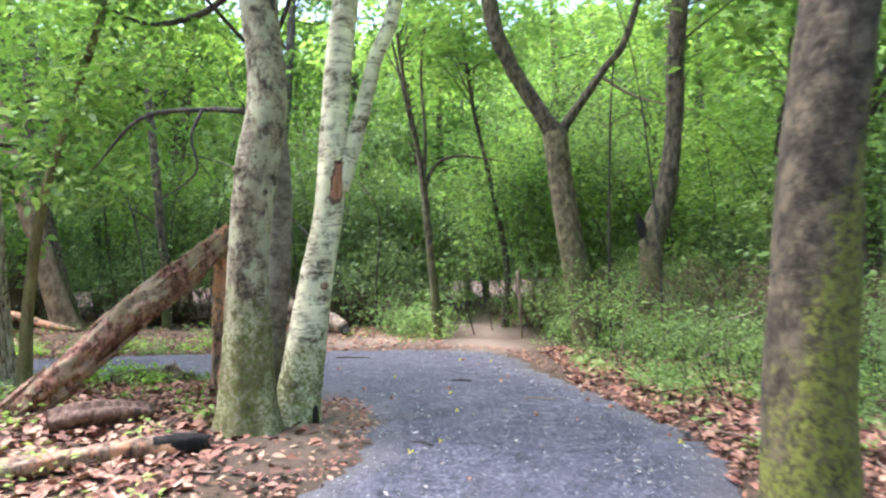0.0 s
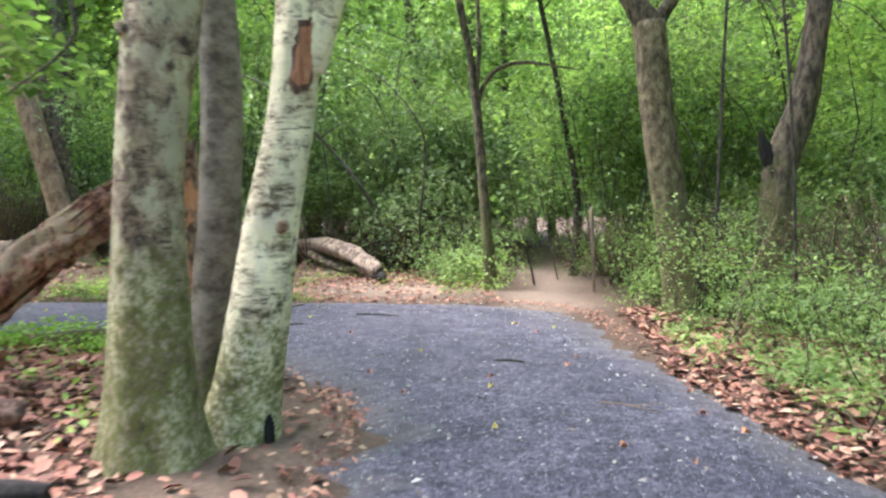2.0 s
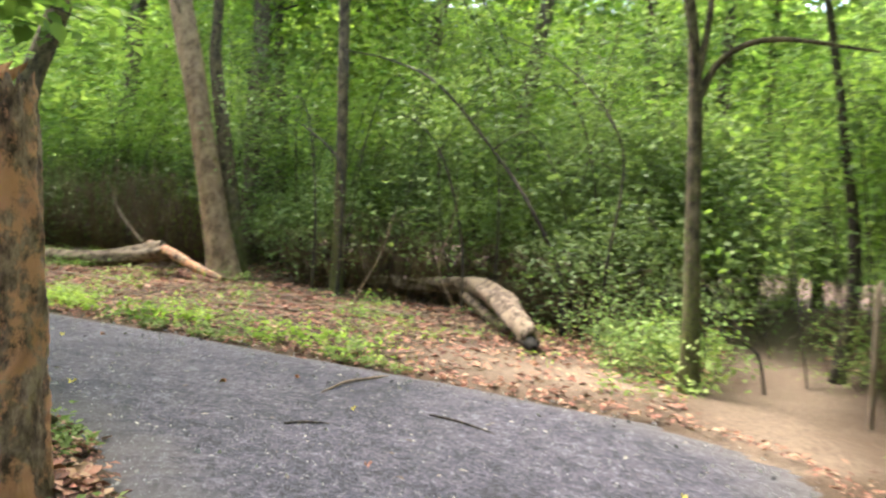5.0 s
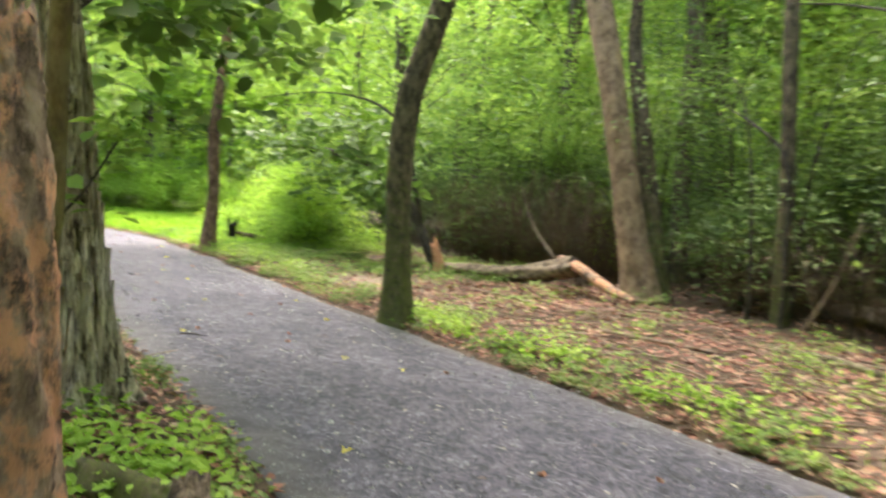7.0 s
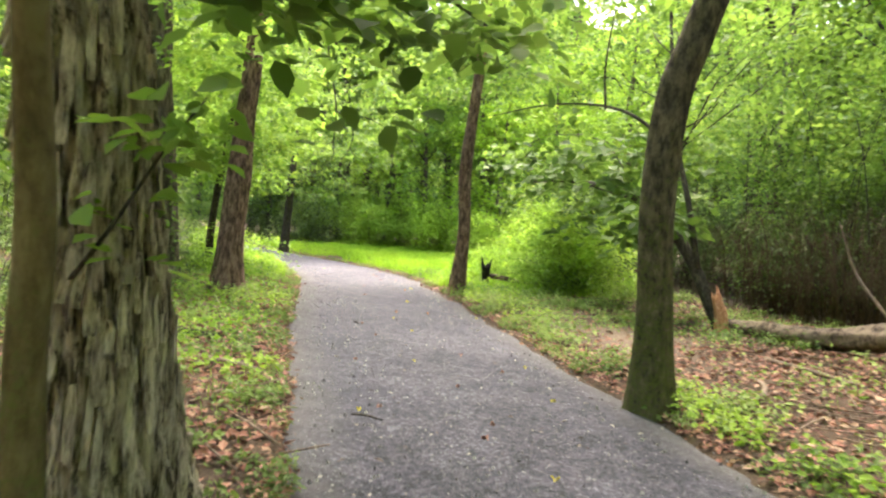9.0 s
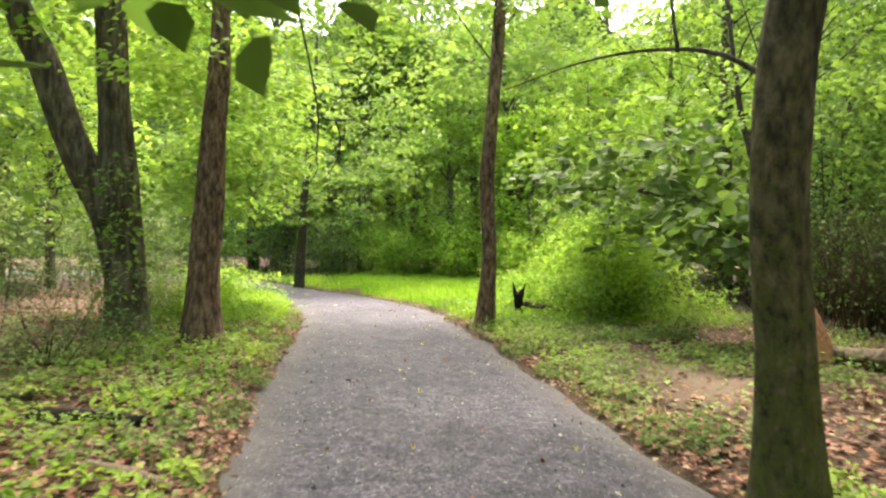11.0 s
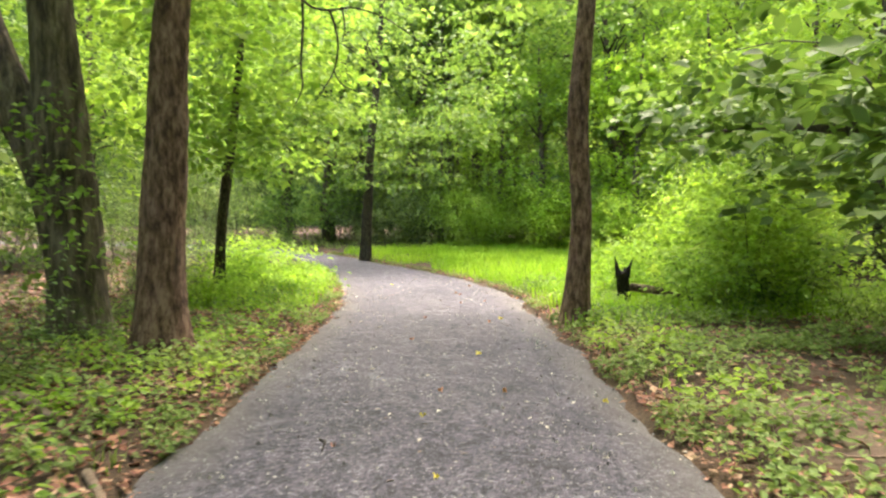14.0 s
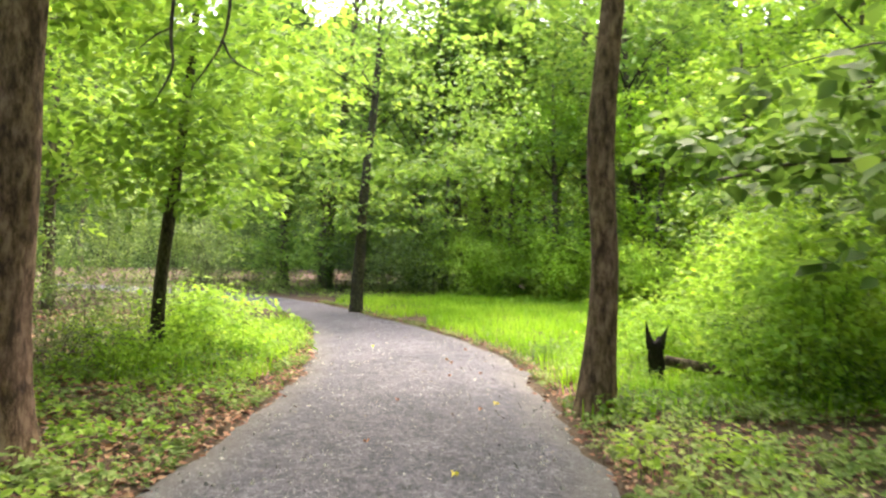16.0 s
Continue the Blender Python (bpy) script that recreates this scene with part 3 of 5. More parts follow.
    part("hollow", tube([(-1.32, 7.275, 0.02, 0.075), (-1.315, 7.265, 0.14, 0.072), (-1.315, 7.268, 0.22, 0.05), (-1.32, 7.285, 0.29, 0.02)], 16, 7, 0.16, 5), M_CHAR_HOLLOW, ob, "black shape for the shade inside a hollow at the foot")
    part("knot", tube([(-1.15, 7.22, 1.36, 0.04), (-1.12, 7.18, 1.37, 0.036), (-1.118, 7.175, 1.37, 0.012)], 10, 3, 0.06, 4), M_REDWOOD, ob)
    r = np.random.RandomState(15)
    # low boughs reaching out to the west
    for k, (a, b, c, d) in enumerate((((-1.85, 7.0, 4.2, 0.04), (-2.6, 8.2, 4.35, 0.036), (-3.6, 9.2, 4.6, 0.028), (-4.6, 9.8, 5.2, 0.012)),
                                      ((-1.8, 6.95, 3.0, 0.032), (-2.3, 7.2, 3.08, 0.027), (-2.95, 7.4, 3.05, 0.02), (-3.5, 7.6, 2.6, 0.008)),
                                      ((-2.25, 7.15, 3.08, 0.02), (-2.35, 7.1, 2.8, 0.016), (-2.3, 7.05, 2.45, 0.012), (-2.75, 7.1, 2.15, 0.005)))):
        part("bough", tube([a, b, c, d], 7, 6, 0.06, 30 + k), M_TWIG, ob)
    # leaves hanging from the low western boughs
    for c, h, n in (((-3.7, 8.1, 3.2), (1.0, 0.9, 1.0), 24), ((-4.2, 9.0, 4.9), (1.4, 1.2, 1.0), 26)):
        part("bough_leaves", sprays(crown_points(r, n, c, h, 0.1), r, 22, 0.42, 0.12, 0.4, 0.6, 0.26, True), M_PRIVET, ob)
    pts = crown_points(r, 150, (-1.4, 7.4, 8.2), (4.2, 4.0, 3.0))
    branch_out(grow(left, 10.5, 0.06), pts[:36], r, ob)
    part("crown", sprays(pts, r, 40, 0.85, 0.15), M_MAPLE, ob)


def broken_tree():
    g = gz(-2.76, 9.4)
    ob = thing("broken_tree", (-2.76, 9.4, g), "snapped tree, its peeled red trunk leaning from a rotten stub", "tree")
    part("stub", tube([(-2.70, 9.43, g - 0.06, 0.225), (-2.70, 9.43, 0.5, 0.195), (-2.70, 9.42, 1.06, 0.17), (-2.70, 9.40, 1.62, 0.145), (-2.70, 9.37, 1.96, 0.125)], 48, 26, 0.05, 21, 0.15, 7, 0.10, jag=0.14), M_STUBBARK, ob, "rotten stub, bark flaking off orange wood")
    part("leaning_trunk", tube([(-4.45, 7.75, gz(-4.45, 7.75) + 0.02, 0.15), (-4.05, 7.95, 0.42, 0.175), (-3.55, 8.3, 0.98, 0.165), (-3.1, 8.72, 1.42, 0.155), (-2.76, 9.22, 1.86, 0.12)], 34, 26, 0.09, 22, 0, 7, 0.15, jag=0.12), M_REDWOOD, ob, "peeled red-brown leaning trunk")
    rr = np.random.RandomState(29)
    line = spline([(-4.45, 7.75, 0.12, 0.15), (-4.05, 7.95, 0.42, 0.175), (-3.55, 8.3, 0.98, 0.165), (-3.1, 8.72, 1.45, 0.16), (-2.74, 9.22, 1.95, 0.125)], 12)
    way = unit(line[-1, :3] - line[0, :3])
    u1 = unit(np.cross(way, (0, 0, 1)))
    u2 = np.cross(u1, way)
    for k in range(60):
        c = line[rr.randint(2, len(line) - 2)]
        a, l, w = rr.uniform(0, 6.28), rr.uniform(0.06, 0.2), rr.uniform(0.02, 0.05)
        o = u1 * math.cos(a) + u2 * math.sin(a)
        s = np.cross(way, o)
        m = c[:3] + o * c[3] * 1.02
        V = np.array([m - way * l - s * w * 0.6, m - way * l * 0.9 + s * w, m + way * l + s * w * 0.7, m + way * l * 0.8 - s * w])
        V = np.vstack([V - o * 0.01, V + o * rr.uniform(0.01, 0.03, (4, 1))])
        part("bark_flake", (V, [np.array([(4, 5, 6, 7), (0, 1, 5, 4), (1, 2, 6, 5), (2, 3, 7, 6), (3, 0, 4, 7)])]), M_REDWOOD, ob, smooth=False)
    part("torn_wood", tube([(-3.0, 8.8, 1.5, 0.05), (-2.8, 9.15, 1.85, 0.10), (-2.68, 9.35, 2.08, 0.03)], 10, 6, 0.2, 47, jag=0.1), M_ORANGE, ob, "splintered break")


birch_clump()
broken_tree()
tree("roadside_tree", [(1.70, 3.6, 0.1, 0.225), (1.71, 3.6, 0.85, 0.208), (1.77, 3.6, 1.39, 0.202), (1.82, 3.6, 1.93, 0.196), (1.88, 3.6, 2.33, 0.19), (1.94, 3.6, 2.74, 0.177)], M_ROADBARK,
     "dark rough-barked tree with a mossy side at the path edge", M_MAPLE, ((2.6, 3.2, 8.0), (3.6, 3.6, 2.6)), 36, 16, 0.035, 0.3, 10.5, 3, 110)
tree("forked_tree", [(2.42, 12.7, 0.1, 0.29), (2.40, 12.7, 0.35, 0.265), (2.2, 12.7, 1.53, 0.22), (2.05, 12.7, 2.68, 0.198), (1.94, 12.7, 3.75, 0.205)], M_TANBARK,
     "grey-tan tree that forks above head height behind shrubs", M_MAPLE, ((1.5, 14.0, 8.6), (4.5, 3.5, 2.8)), 26, 10, 0.03, 0.2, None, 4, 160,
     extra=[([(1.97, 12.7, 3.65, 0.19), (1.66, 12.7, 4.15, 0.15), (1.2, 12.7, 4.95, 0.14), (0.9, 12.7, 6.0, 0.13), (0.7, 12.9, 9.0, 0.06)], M_DARKBARK),
            ([(2.0, 12.7, 3.7, 0.11), (2.2, 12.7, 4.0, 0.08), (2.82, 12.7, 4.82, 0.07), (3.22, 12.7, 5.4, 0.06), (3.9, 12.8, 7.5, 0.03)], M_DARKBARK),
            ([(2.7, 12.7, 4.7, 0.03), (3.3, 12.6, 4.3, 0.022), (4.2, 12.4, 4.0, 0.008)], M_STICK)],
     stem=[(0.9, 12.7, 6.0, 0.13), (0.8, 12.8, 7.5, 0.09), (0.7, 12.9, 9.0, 0.06)])
tree("crooked_tree", [(3.45, 12.25, 0.1, 0.22), (3.35, 12.2, 0.8, 0.2), (3.36, 12.2, 1.6, 0.19), (3.43, 12.2, 2.05, 0.185), (3.66, 12.2, 2.75, 0.155), (3.79, 12.2, 3.65, 0.145), (3.86, 12.2, 4.85, 0.138), (3.98, 12.2, 5.77, 0.135)], M_DARKBARK,
     "dark crooked tree with a broken stump of a limb", M_MAPLE, ((4.6, 12.6, 8.5), (3.5, 3.0, 2.4)), 22, 8, 0.05, 0.2, 10, 5, 90,
     extra=[([(3.4, 12.2, 1.75, 0.14), (3.22, 12.15, 2.05, 0.09), (3.12, 12.1, 2.32, 0.02)], M_CHAR_HOLLOW)])
tree("sapling", [(-0.12, 15.4, 0.09, 0.105), (-0.23, 15.4, 1.47, 0.082), (-0.36, 15.4, 3.14, 0.075), (-0.5, 15.42, 4.22, 0.045), (-0.72, 15.4, 5.39, 0.036)], M_DARKBARK,
     "slender forked sapling on the verge of the path", M_MAPLE, ((-0.4, 16.2, 7.2), (2.4, 2.0, 1.9)), 12, 8, 0.03, 0.2, 8, 6, 70,
     extra=[([(-0.36, 15.4, 3.1, 0.05), (-0.13, 15.4, 3.59, 0.036), (0.35, 15.4, 3.79, 0.03), (1.32, 15.4, 3.65, 0.012)], M_DARKBARK),
            ([(-0.34, 15.4, 3.0, 0.05), (-0.42, 15.3, 3.7, 0.04), (-0.62, 15.2, 4.6, 0.035), (-1.0, 15.2, 6.5, 0.02)], M_DARKBARK),
            ([(-0.36, 15.4, 3.3, 0.045), (-0.30, 15.45, 4.2, 0.036), (-0.36, 15.5, 5.6, 0.03), (-0.2, 15.6, 7.0, 0.015)], M_DARKBARK)])
tree("leaning_sapling", [(1.39, 17.4, 0.1, 0.09), (1.46, 17.4, 1.51, 0.073), (1.19, 17.4, 3.19, 0.056), (0.8, 17.4, 5.09, 0.045)], M_TWIG,
     "thin dark sapling leaning over the side trail", M_MAPLE, ((0.9, 17.8, 7.0), (2.2, 2.2, 2.0)), 10, 6, 0.03, 0.2, 8, 7, 60)
tree("olive_sapling", [(-5.42, 9.74, 0.12, 0.09), (-5.38, 9.74, 0.96, 0.076), (-5.33, 9.77, 1.52, 0.07), (-5.25, 9.76, 2.07, 0.064), (-5.13, 9.76, 2.62, 0.06), (-4.9, 9.76, 3.4, 0.055), (-4.3, 9.7, 5.0, 0.05)], M_GREENBARK,
     "thin olive-barked tree standing against a shaggy trunk", M_BROAD, ((-4.6, 8.9, 4.8), (2.1, 2.0, 1.9)), 16, 10, 0.03, 0.2, 7.5, 9, 95, count=30, spread=0.6, size=0.13)
tree("curved_tree", [(-8.75, 13.98, 0.11, 0.205), (-8.75, 13.95, 0.99, 0.165), (-8.75, 13.90, 1.91, 0.158), (-8.75, 13.96, 2.84, 0.155), (-8.75, 14.15, 3.47, 0.15), (-8.75, 14.36, 4.11, 0.149)], M_DARKBARK,
     "dark curved tree with a mossy trunk at the path edge", M_MAPLE, ((-10.2, 13.6, 7.2), (5.0, 4.2, 3.4)), 28, 12, 0.03, 0.35, 10.5, 10, 230,
     extra=[([(-8.75, 13.95, 2.5, 0.022), (-9.1, 13.72, 2.78, 0.016), (-9.6, 13.5, 2.92, 0.012), (-10.2, 13.2, 2.96, 0.008), (-11.0, 12.8, 2.9, 0.004)], M_TWIG),
            ([(-9.3, 13.55, 2.84, 0.014), (-9.5, 13.6, 3.3, 0.01), (-9.6, 13.7, 3.9, 0.006)], M_TWIG)])
tree("verge_tree", [(-18.8, 14.23, 0.14, 0.185), (-18.8, 14.29, 1.5, 0.14), (-18.8, 14.24, 2.87, 0.136), (-18.8, 14.34, 4.23, 0.118), (-18.8, 14.43, 5.6, 0.118)], M_BROWNBARK,
     "straight slender reddish-brown tree on the grassy verge", M_MAPLE, ((-19.4, 14.4, 7.6), (3.6, 3.6, 3.2)), 22, 10, 0.03, 0.3, 11, 12, 170)
ob = tree("double_tree", [(-9.7, 19.4, 0.15, 0.34), (-9.82, 19.4, 0.5, 0.31), (-10.25, 19.4, 1.93, 0.255), (-10.72, 19.4, 3.48, 0.24), (-11.19, 19.4, 4.99, 0.25), (-11.43, 19.4, 5.66, 0.25)], M_WARMBARK,
          "tall tan trunk with a darker twin stem behind fallen logs", M_MAPLE, ((-11.8, 20, 10.0), (4.6, 3.8, 3.0)), 26, 9, 0.03, 0.25, 13, 13, 85)
part("twin_trunk", tube(grow(rooted([(-9.85, 19.9, 0.54, 0.205), (-10.3, 19.9, 2.48, 0.167), (-10.84, 19.9, 4.6, 0.139), (-10.89, 19.9, 5.66, 0.106)]), 11), 16, 7), M_DARKBARK, ob, "darker twin stem")
tree("slim_tree", [(-7.22, 19.7, 0.3, 0.125), (-7.25, 19.7, 0.98, 0.115), (-7.33, 19.7, 2.48, 0.112), (-7.45, 19.7, 4.09, 0.11), (-7.59, 19.7, 5.69, 0.105)], M_DARKBARK,
     "slim dark tree standing in the thicket", M_BRIGHT, ((-7.4, 20.6, 9.4), (3.0, 2.8, 2.4)), 14, 7, 0.03, 0.2, 11, 23, 55)
tree("thicket_tree", [(-12.2, 23.2, 0.3, 0.22), (-12.28, 23.2, 2.0, 0.215), (-12.32, 23.2, 4.11, 0.21), (-12.29, 23.2, 5.59, 0.205), (-12.4, 23.2, 7.06, 0.2)], M_WOODBARK,
     "dark tree rising behind the thicket", M_BRIGHT, ((-12.6, 24, 9.5), (3.6, 3.2, 3.0)), 16, 7, 0.03, 0.2, 12, 24, 70)
tree("brown_tree", [(-16.4, 9.48, 0.18, 0.29), (-16.4, 9.51, 1.17, 0.229), (-16.4, 9.58, 2.22, 0.212), (-16.4, 9.63, 3.28, 0.177), (-16.4, 9.7, 4.13, 0.159), (-16.4, 9.72, 4.7, 0.141)], M_BROWNBARK,
     "reddish-brown flaky tree beside the path", M_MAPLE, ((-17.2, 9.6, 6.8), (3.8, 3.4, 3.2)), 28, 12, 0.035, 0.3, 10.5, 14, 180, ridges=11, ridge=0.03)
ob = tree("vine_clad_tree", [(-17.4, 8.16, 0.35, 0.33), (-17.4, 8.12, 1.51, 0.305), (-17.4, 8.01, 2.67, 0.285), (-17.4, 7.93, 3.83, 0.251), (-17.4, 7.89, 4.98, 0.232)], M_WOODBARK,
          "thick grey tree with a leaning second trunk and climbing leaves", M_MAPLE, ((-17.8, 6.6, 8.0), (4.4, 4.0, 3.8)), 28, 10, 0.04, 0.3, 12, 15, 180)
part("leaning_trunk", tube(grow([(-17.35, 8.05, 1.0, 0.2), (-17.4, 7.86, 1.95, 0.25), (-17.4, 7.45, 2.9, 0.255), (-17.4, 7.15, 3.66, 0.245), (-17.4, 6.85, 4.5, 0.23), (-17.4, 6.63, 4.95, 0.22)], 10), 22, 9, 0.04, 16), M_WOODBARK, ob)
r = np.random.RandomState(18)
part("climbing_leaves", sprays(np.stack([-17.2 + r.normal(0, 0.25, 40), 8.15 + r.normal(0, 0.3, 40), r.uniform(0.5, 2.9, 40)], -1), r, 14, 0.3, 0.11, 0.6), M_MAPLE, ob)
tree("bend_tree", [(-32.0, 10.13, 0.15, 0.18), (-32.0, 10.21, 1.76, 0.153), (-32.0, 10.3, 3.45, 0.127), (-32.0, 10.55, 5.96, 0.101)], M_TWIG,
     "dark tree standing at the bend of the path", M_MAPLE, ((-31.8, 10.7, 5.4), (4.4, 4.2, 3.2)), 14, 8, 0.03, 0.3, 9.0, 17, 170, size=0.17, low=5.5)
tree("bank_sapling", [(-22.0, 8.47, 0.11, 0.11), (-22.0, 8.53, 1.17, 0.092), (-22.0, 8.64, 2.16, 0.09), (-22.0, 8.74, 2.82, 0.074), (-22.0, 8.92, 4.46, 0.057)], M_TWIG,
     "young dark tree on the leafy bank", M_MAPLE, ((-21.6, 8.8, 4.2), (3.0, 2.2, 2.0)), 14, 8, 0.04, 0.3, 7.0, 19, 210)


def shaggy_tree():
    rows = rooted([(-6.02, 10.0, 0.2, 0.29), (-6.0, 9.91, 0.85, 0.255), (-6.0, 9.82, 1.5, 0.255), (-6.0, 9.74, 2.14, 0.26), (-6.0, 9.65, 2.76, 0.255)])
    full = grow(rows, 11, 0.08)
    ob = thing("shagbark_tree", full[0][:3], "stout tree with shaggy peeling bark and leafy vines beside the path", "tree")
    part("trunk", tube(full, 108, 26, 0.02, 31, 0.35, 15, 0.15), M_SHAGBARK, ob)
    r = np.random.RandomState(32)
    R = spline(full, 10)
    for k in range(280):
        z = r.uniform(0.2, 3.3)
        c = R[np.argmin(np.abs(R[:, 2] - z))]
        a = r.uniform(0, 2 * math.pi)
        h, w, rad = r.uniform(0.07, 0.20), r.uniform(0.012, 0.032), c[3] * 1.06
        lift0, lift1 = 0.004, r.uniform(0.012, 0.045)
        V = []
        for s, lift, ww in ((-1, lift1, 0.7), (-0.3, lift0 + 0.01, 1.0), (0.5, lift0, 0.9), (1, 0.008, 0.5)):
            for q in (-1, 1):
                aa = a + q * w * ww / rad + r.normal(0, 0.02)
                V.append((c[0] + (rad + lift + 0.012) * math.cos(aa), c[1] + (rad + lift + 0.012) * math.sin(aa), z + s * h))
            for q in (-1, 1):
                aa = a + q * w * ww / rad
                V.append((c[0] + (rad + lift - 0.006) * math.cos(aa), c[1] + (rad + lift - 0.006) * math.sin(aa), z + s * h))
        F = []
        for i in range(3):
            b = 4 * i
            F += [(b, b + 1, b + 5, b + 4), (b + 2, b + 6, b + 7, b + 3), (b, b + 4, b + 6, b + 2), (b + 1, b + 3, b + 7, b + 5)]
        F += [(0, 2, 3, 1), (12, 13, 15, 14)]
        part("bark_plate", (np.array(V), [np.array(F)]), M_SHAGBARK, ob, smooth=False)
    pts = crown_points(r, 210, (-7.0, 11.2, 8.0), (5.4, 4.6, 2.8))
    branch_out(full, pts[:30], r, ob, low=4.5)
    part("crown", sprays(pts, r, 40, 0.8, 0.15), M_MAPLE, ob)
    # low leafy bough hanging over the path, with broad leaves
    boughs = [[(-6.0, 9.9, 3.1, 0.035), (-6.3, 10.6, 3.2, 0.025), (-7.0, 11.3, 3.15, 0.015), (-7.6, 12.1, 2.95, 0.006)],
              [(-6.0, 9.9, 2.7, 0.03), (-6.4, 10.2, 3.0, 0.02), (-7.0, 10.5, 3.08, 0.012), (-7.5, 10.8, 3.05, 0.005)],
              [(-5.75, 9.75, 1.25, 0.012), (-5.6, 9.95, 1.5, 0.01), (-5.62, 10.15, 1.85, 0.006), (-5.7, 10.3, 2.1, 0.003)],
              [(-6.0, 9.9, 3.3, 0.03), (-5.6, 10.6, 3.3, 0.02), (-5.4, 11.2, 3.2, 0.012), (-5.2, 11.9, 3.1, 0.005)]]
    for k, b in enumerate(boughs):
        part("bough", tube(b, 7, 6, 0.04, 60 + k), M_TWIG, ob)
        q = spline([p[:3] for p in b], 14)[10:]
        cs = q[r.randint(0, len(q), 12 if k == 2 else 30)] + r.normal(0, 0.2, (12 if k == 2 else 30, 3)) * (0.5 if k == 2 else 1)
        part("bough_leaves", sprays(cs, r, 6 if k == 2 else 12, 0.16 if k == 2 else 0.42, 0.12 if k == 2 else 0.17, 0.3, 0.35, 0.38, True), M_MAPLE, ob)


shaggy_tree()


# ---- fallen timber ----
def log(name, rows, mat, label, seed, extra=(), seg=20, rough=0.12, jag=0.10, category="log"):
    at = (rows[0][0], rows[0][1], gz(rows[0][0], rows[0][1]))
    ob = thing(name, at, label, category)
    part("stem", tube(rows, seg, 9, rough, seed, jag=jag), mat, ob)
    for nm, rw, mt in extra:
        part(nm, tube(rw, 9, 6, 0.08, seed + 3, jag=0.05), mt, ob)
    return ob


def on(x, y, up):
    return (x, y, gz(x, y) + up)


log("fallen_log", [(*on(-7.6, 21.6, 0.22), 0.10), (*on(-5.6, 20.2, 0.34), 0.125), (*on(-4.1, 18.9, 0.46), 0.145), (*on(-3.1, 17.6, 0.47), 0.165), (*on(-2.6, 16.8, 0.34), 0.155), (*on(-2.15, 16.2, 0.14), 0.125)], M_LOGBARK,
    "weathered grey fallen log arching down to the path verge", 71,
    [("broken_branch", [(*on(-4.2, 19.0, 0.3), 0.12), (*on(-3.4, 18.2, 0.12), 0.1), (*on(-2.9, 17.6, 0.06), 0.05)], M_LOGBARK),
     ("rotten_end", [(*on(-2.25, 16.33, 0.13), 0.10), (*on(-2.10, 16.1, 0.10), 0.09), (*on(-2.04, 16.0, 0.08), 0.04)], M_CHAR_HOLLOW)])
log("fallen_log", [(*on(-14.2, 17.95, 0.08), 0.12), (*on(-13.0, 18.2, 0.15), 0.14), (*on(-12.2, 18.45, 0.2), 0.15), (*on(-11.4, 18.6, 0.34), 0.17), (*on(-10.8, 18.75, 0.46), 0.19)], M_LOGBARK,
    "fallen brown log lying before a dark thicket", 72, [("limb", [(*on(-11.2, 18.75, 0.62), 0.06), (*on(-10.6, 18.7, 0.48), 0.10), (*on(-9.8, 18.6, 0.27), 0.095), (*on(-9.0, 18.5, 0.08), 0.05)], M_STUBBARK),
                                                          ("dead_twig", [(*on(-11.4, 18.8, 0.6), 0.03), (*on(-12.0, 18.7, 1.2), 0.02), (*on(-12.3, 18.6, 1.9), 0.008)], M_STICK)])
log("broken_stub", [(*on(-13.95, 17.8, -0.05), 0.12), (*on(-14.0, 17.8, 0.25), 0.11), (*on(-14.15, 17.8, 0.5), 0.08)], M_ORANGE, "snapped tan stub beside the fallen log", 73, jag=0.3, category="stump")
log("rotten_log", [(*on(-3.55, 6.75, 0.09), 0.10), (*on(-3.2, 6.95, 0.11), 0.12), (*on(-2.85, 7.2, 0.09), 0.10)], M_BROWNBARK, "short rotten brown log among fallen leaves", 74)
log("burnt_log", [(*on(-3.6, 5.15, 0.05), 0.08), (*on(-2.9, 5.55, 0.07), 0.075), (*on(-2.45, 5.85, 0.08), 0.08), (*on(-2.2, 5.95, 0.08), 0.08)], M_STUBBARK, "pale log with a burnt end in the leaf litter", 75,
    [("rotten_end", [(*on(-2.3, 5.92, 0.085), 0.088), (*on(-2.05, 6.02, 0.085), 0.09), (*on(-1.93, 6.08, 0.08), 0.06)], M_CHAR_HOLLOW)])
log("small_stump", [(*on(-3.68, 10.2, -0.05), 0.13), (*on(-3.66, 10.2, 0.1), 0.12), (*on(-3.7, 10.22, 0.2), 0.07)], M_LOGBARK, "small dark rotten stump at the path edge", 76, category="stump")
log("mossy_log", [(*on(-4.35, 9.85, 0.05), 0.10), (*on(-3.95, 10.1, 0.07), 0.11), (*on(-3.5, 10.3, 0.06), 0.09)], M_DARKBARK, "short mossy rotten log at the path edge", 77)
log("eared_stump", [(*on(-20.55, 15.35, -0.05), 0.11), (*on(-20.5, 15.3, 0.25), 0.10), (*on(-20.4, 15.25, 0.5), 0.085)], M_CHAR_HOLLOW, "small charred stump with two jagged points", 78,
    [("point", [(*on(-20.42, 15.2, 0.45), 0.05), (*on(-20.40, 15.16, 0.62), 0.03), (*on(-20.4, 15.14, 0.74), 0.008)], M_CHAR_HOLLOW),
     ("point", [(*on(-20.42, 15.32, 0.45), 0.05), (*on(-20.42, 15.36, 0.6), 0.03), (*on(-20.42, 15.4, 0.70), 0.008)], M_CHAR_HOLLOW),
     ("side_branch", [(*on(-20.5, 15.4, 0.3), 0.06), (*on(-20.3, 15.9, 0.25), 0.06), (*on(-20.0, 16.4, 0.1), 0.04)], M_LOGBARK)], category="stump")
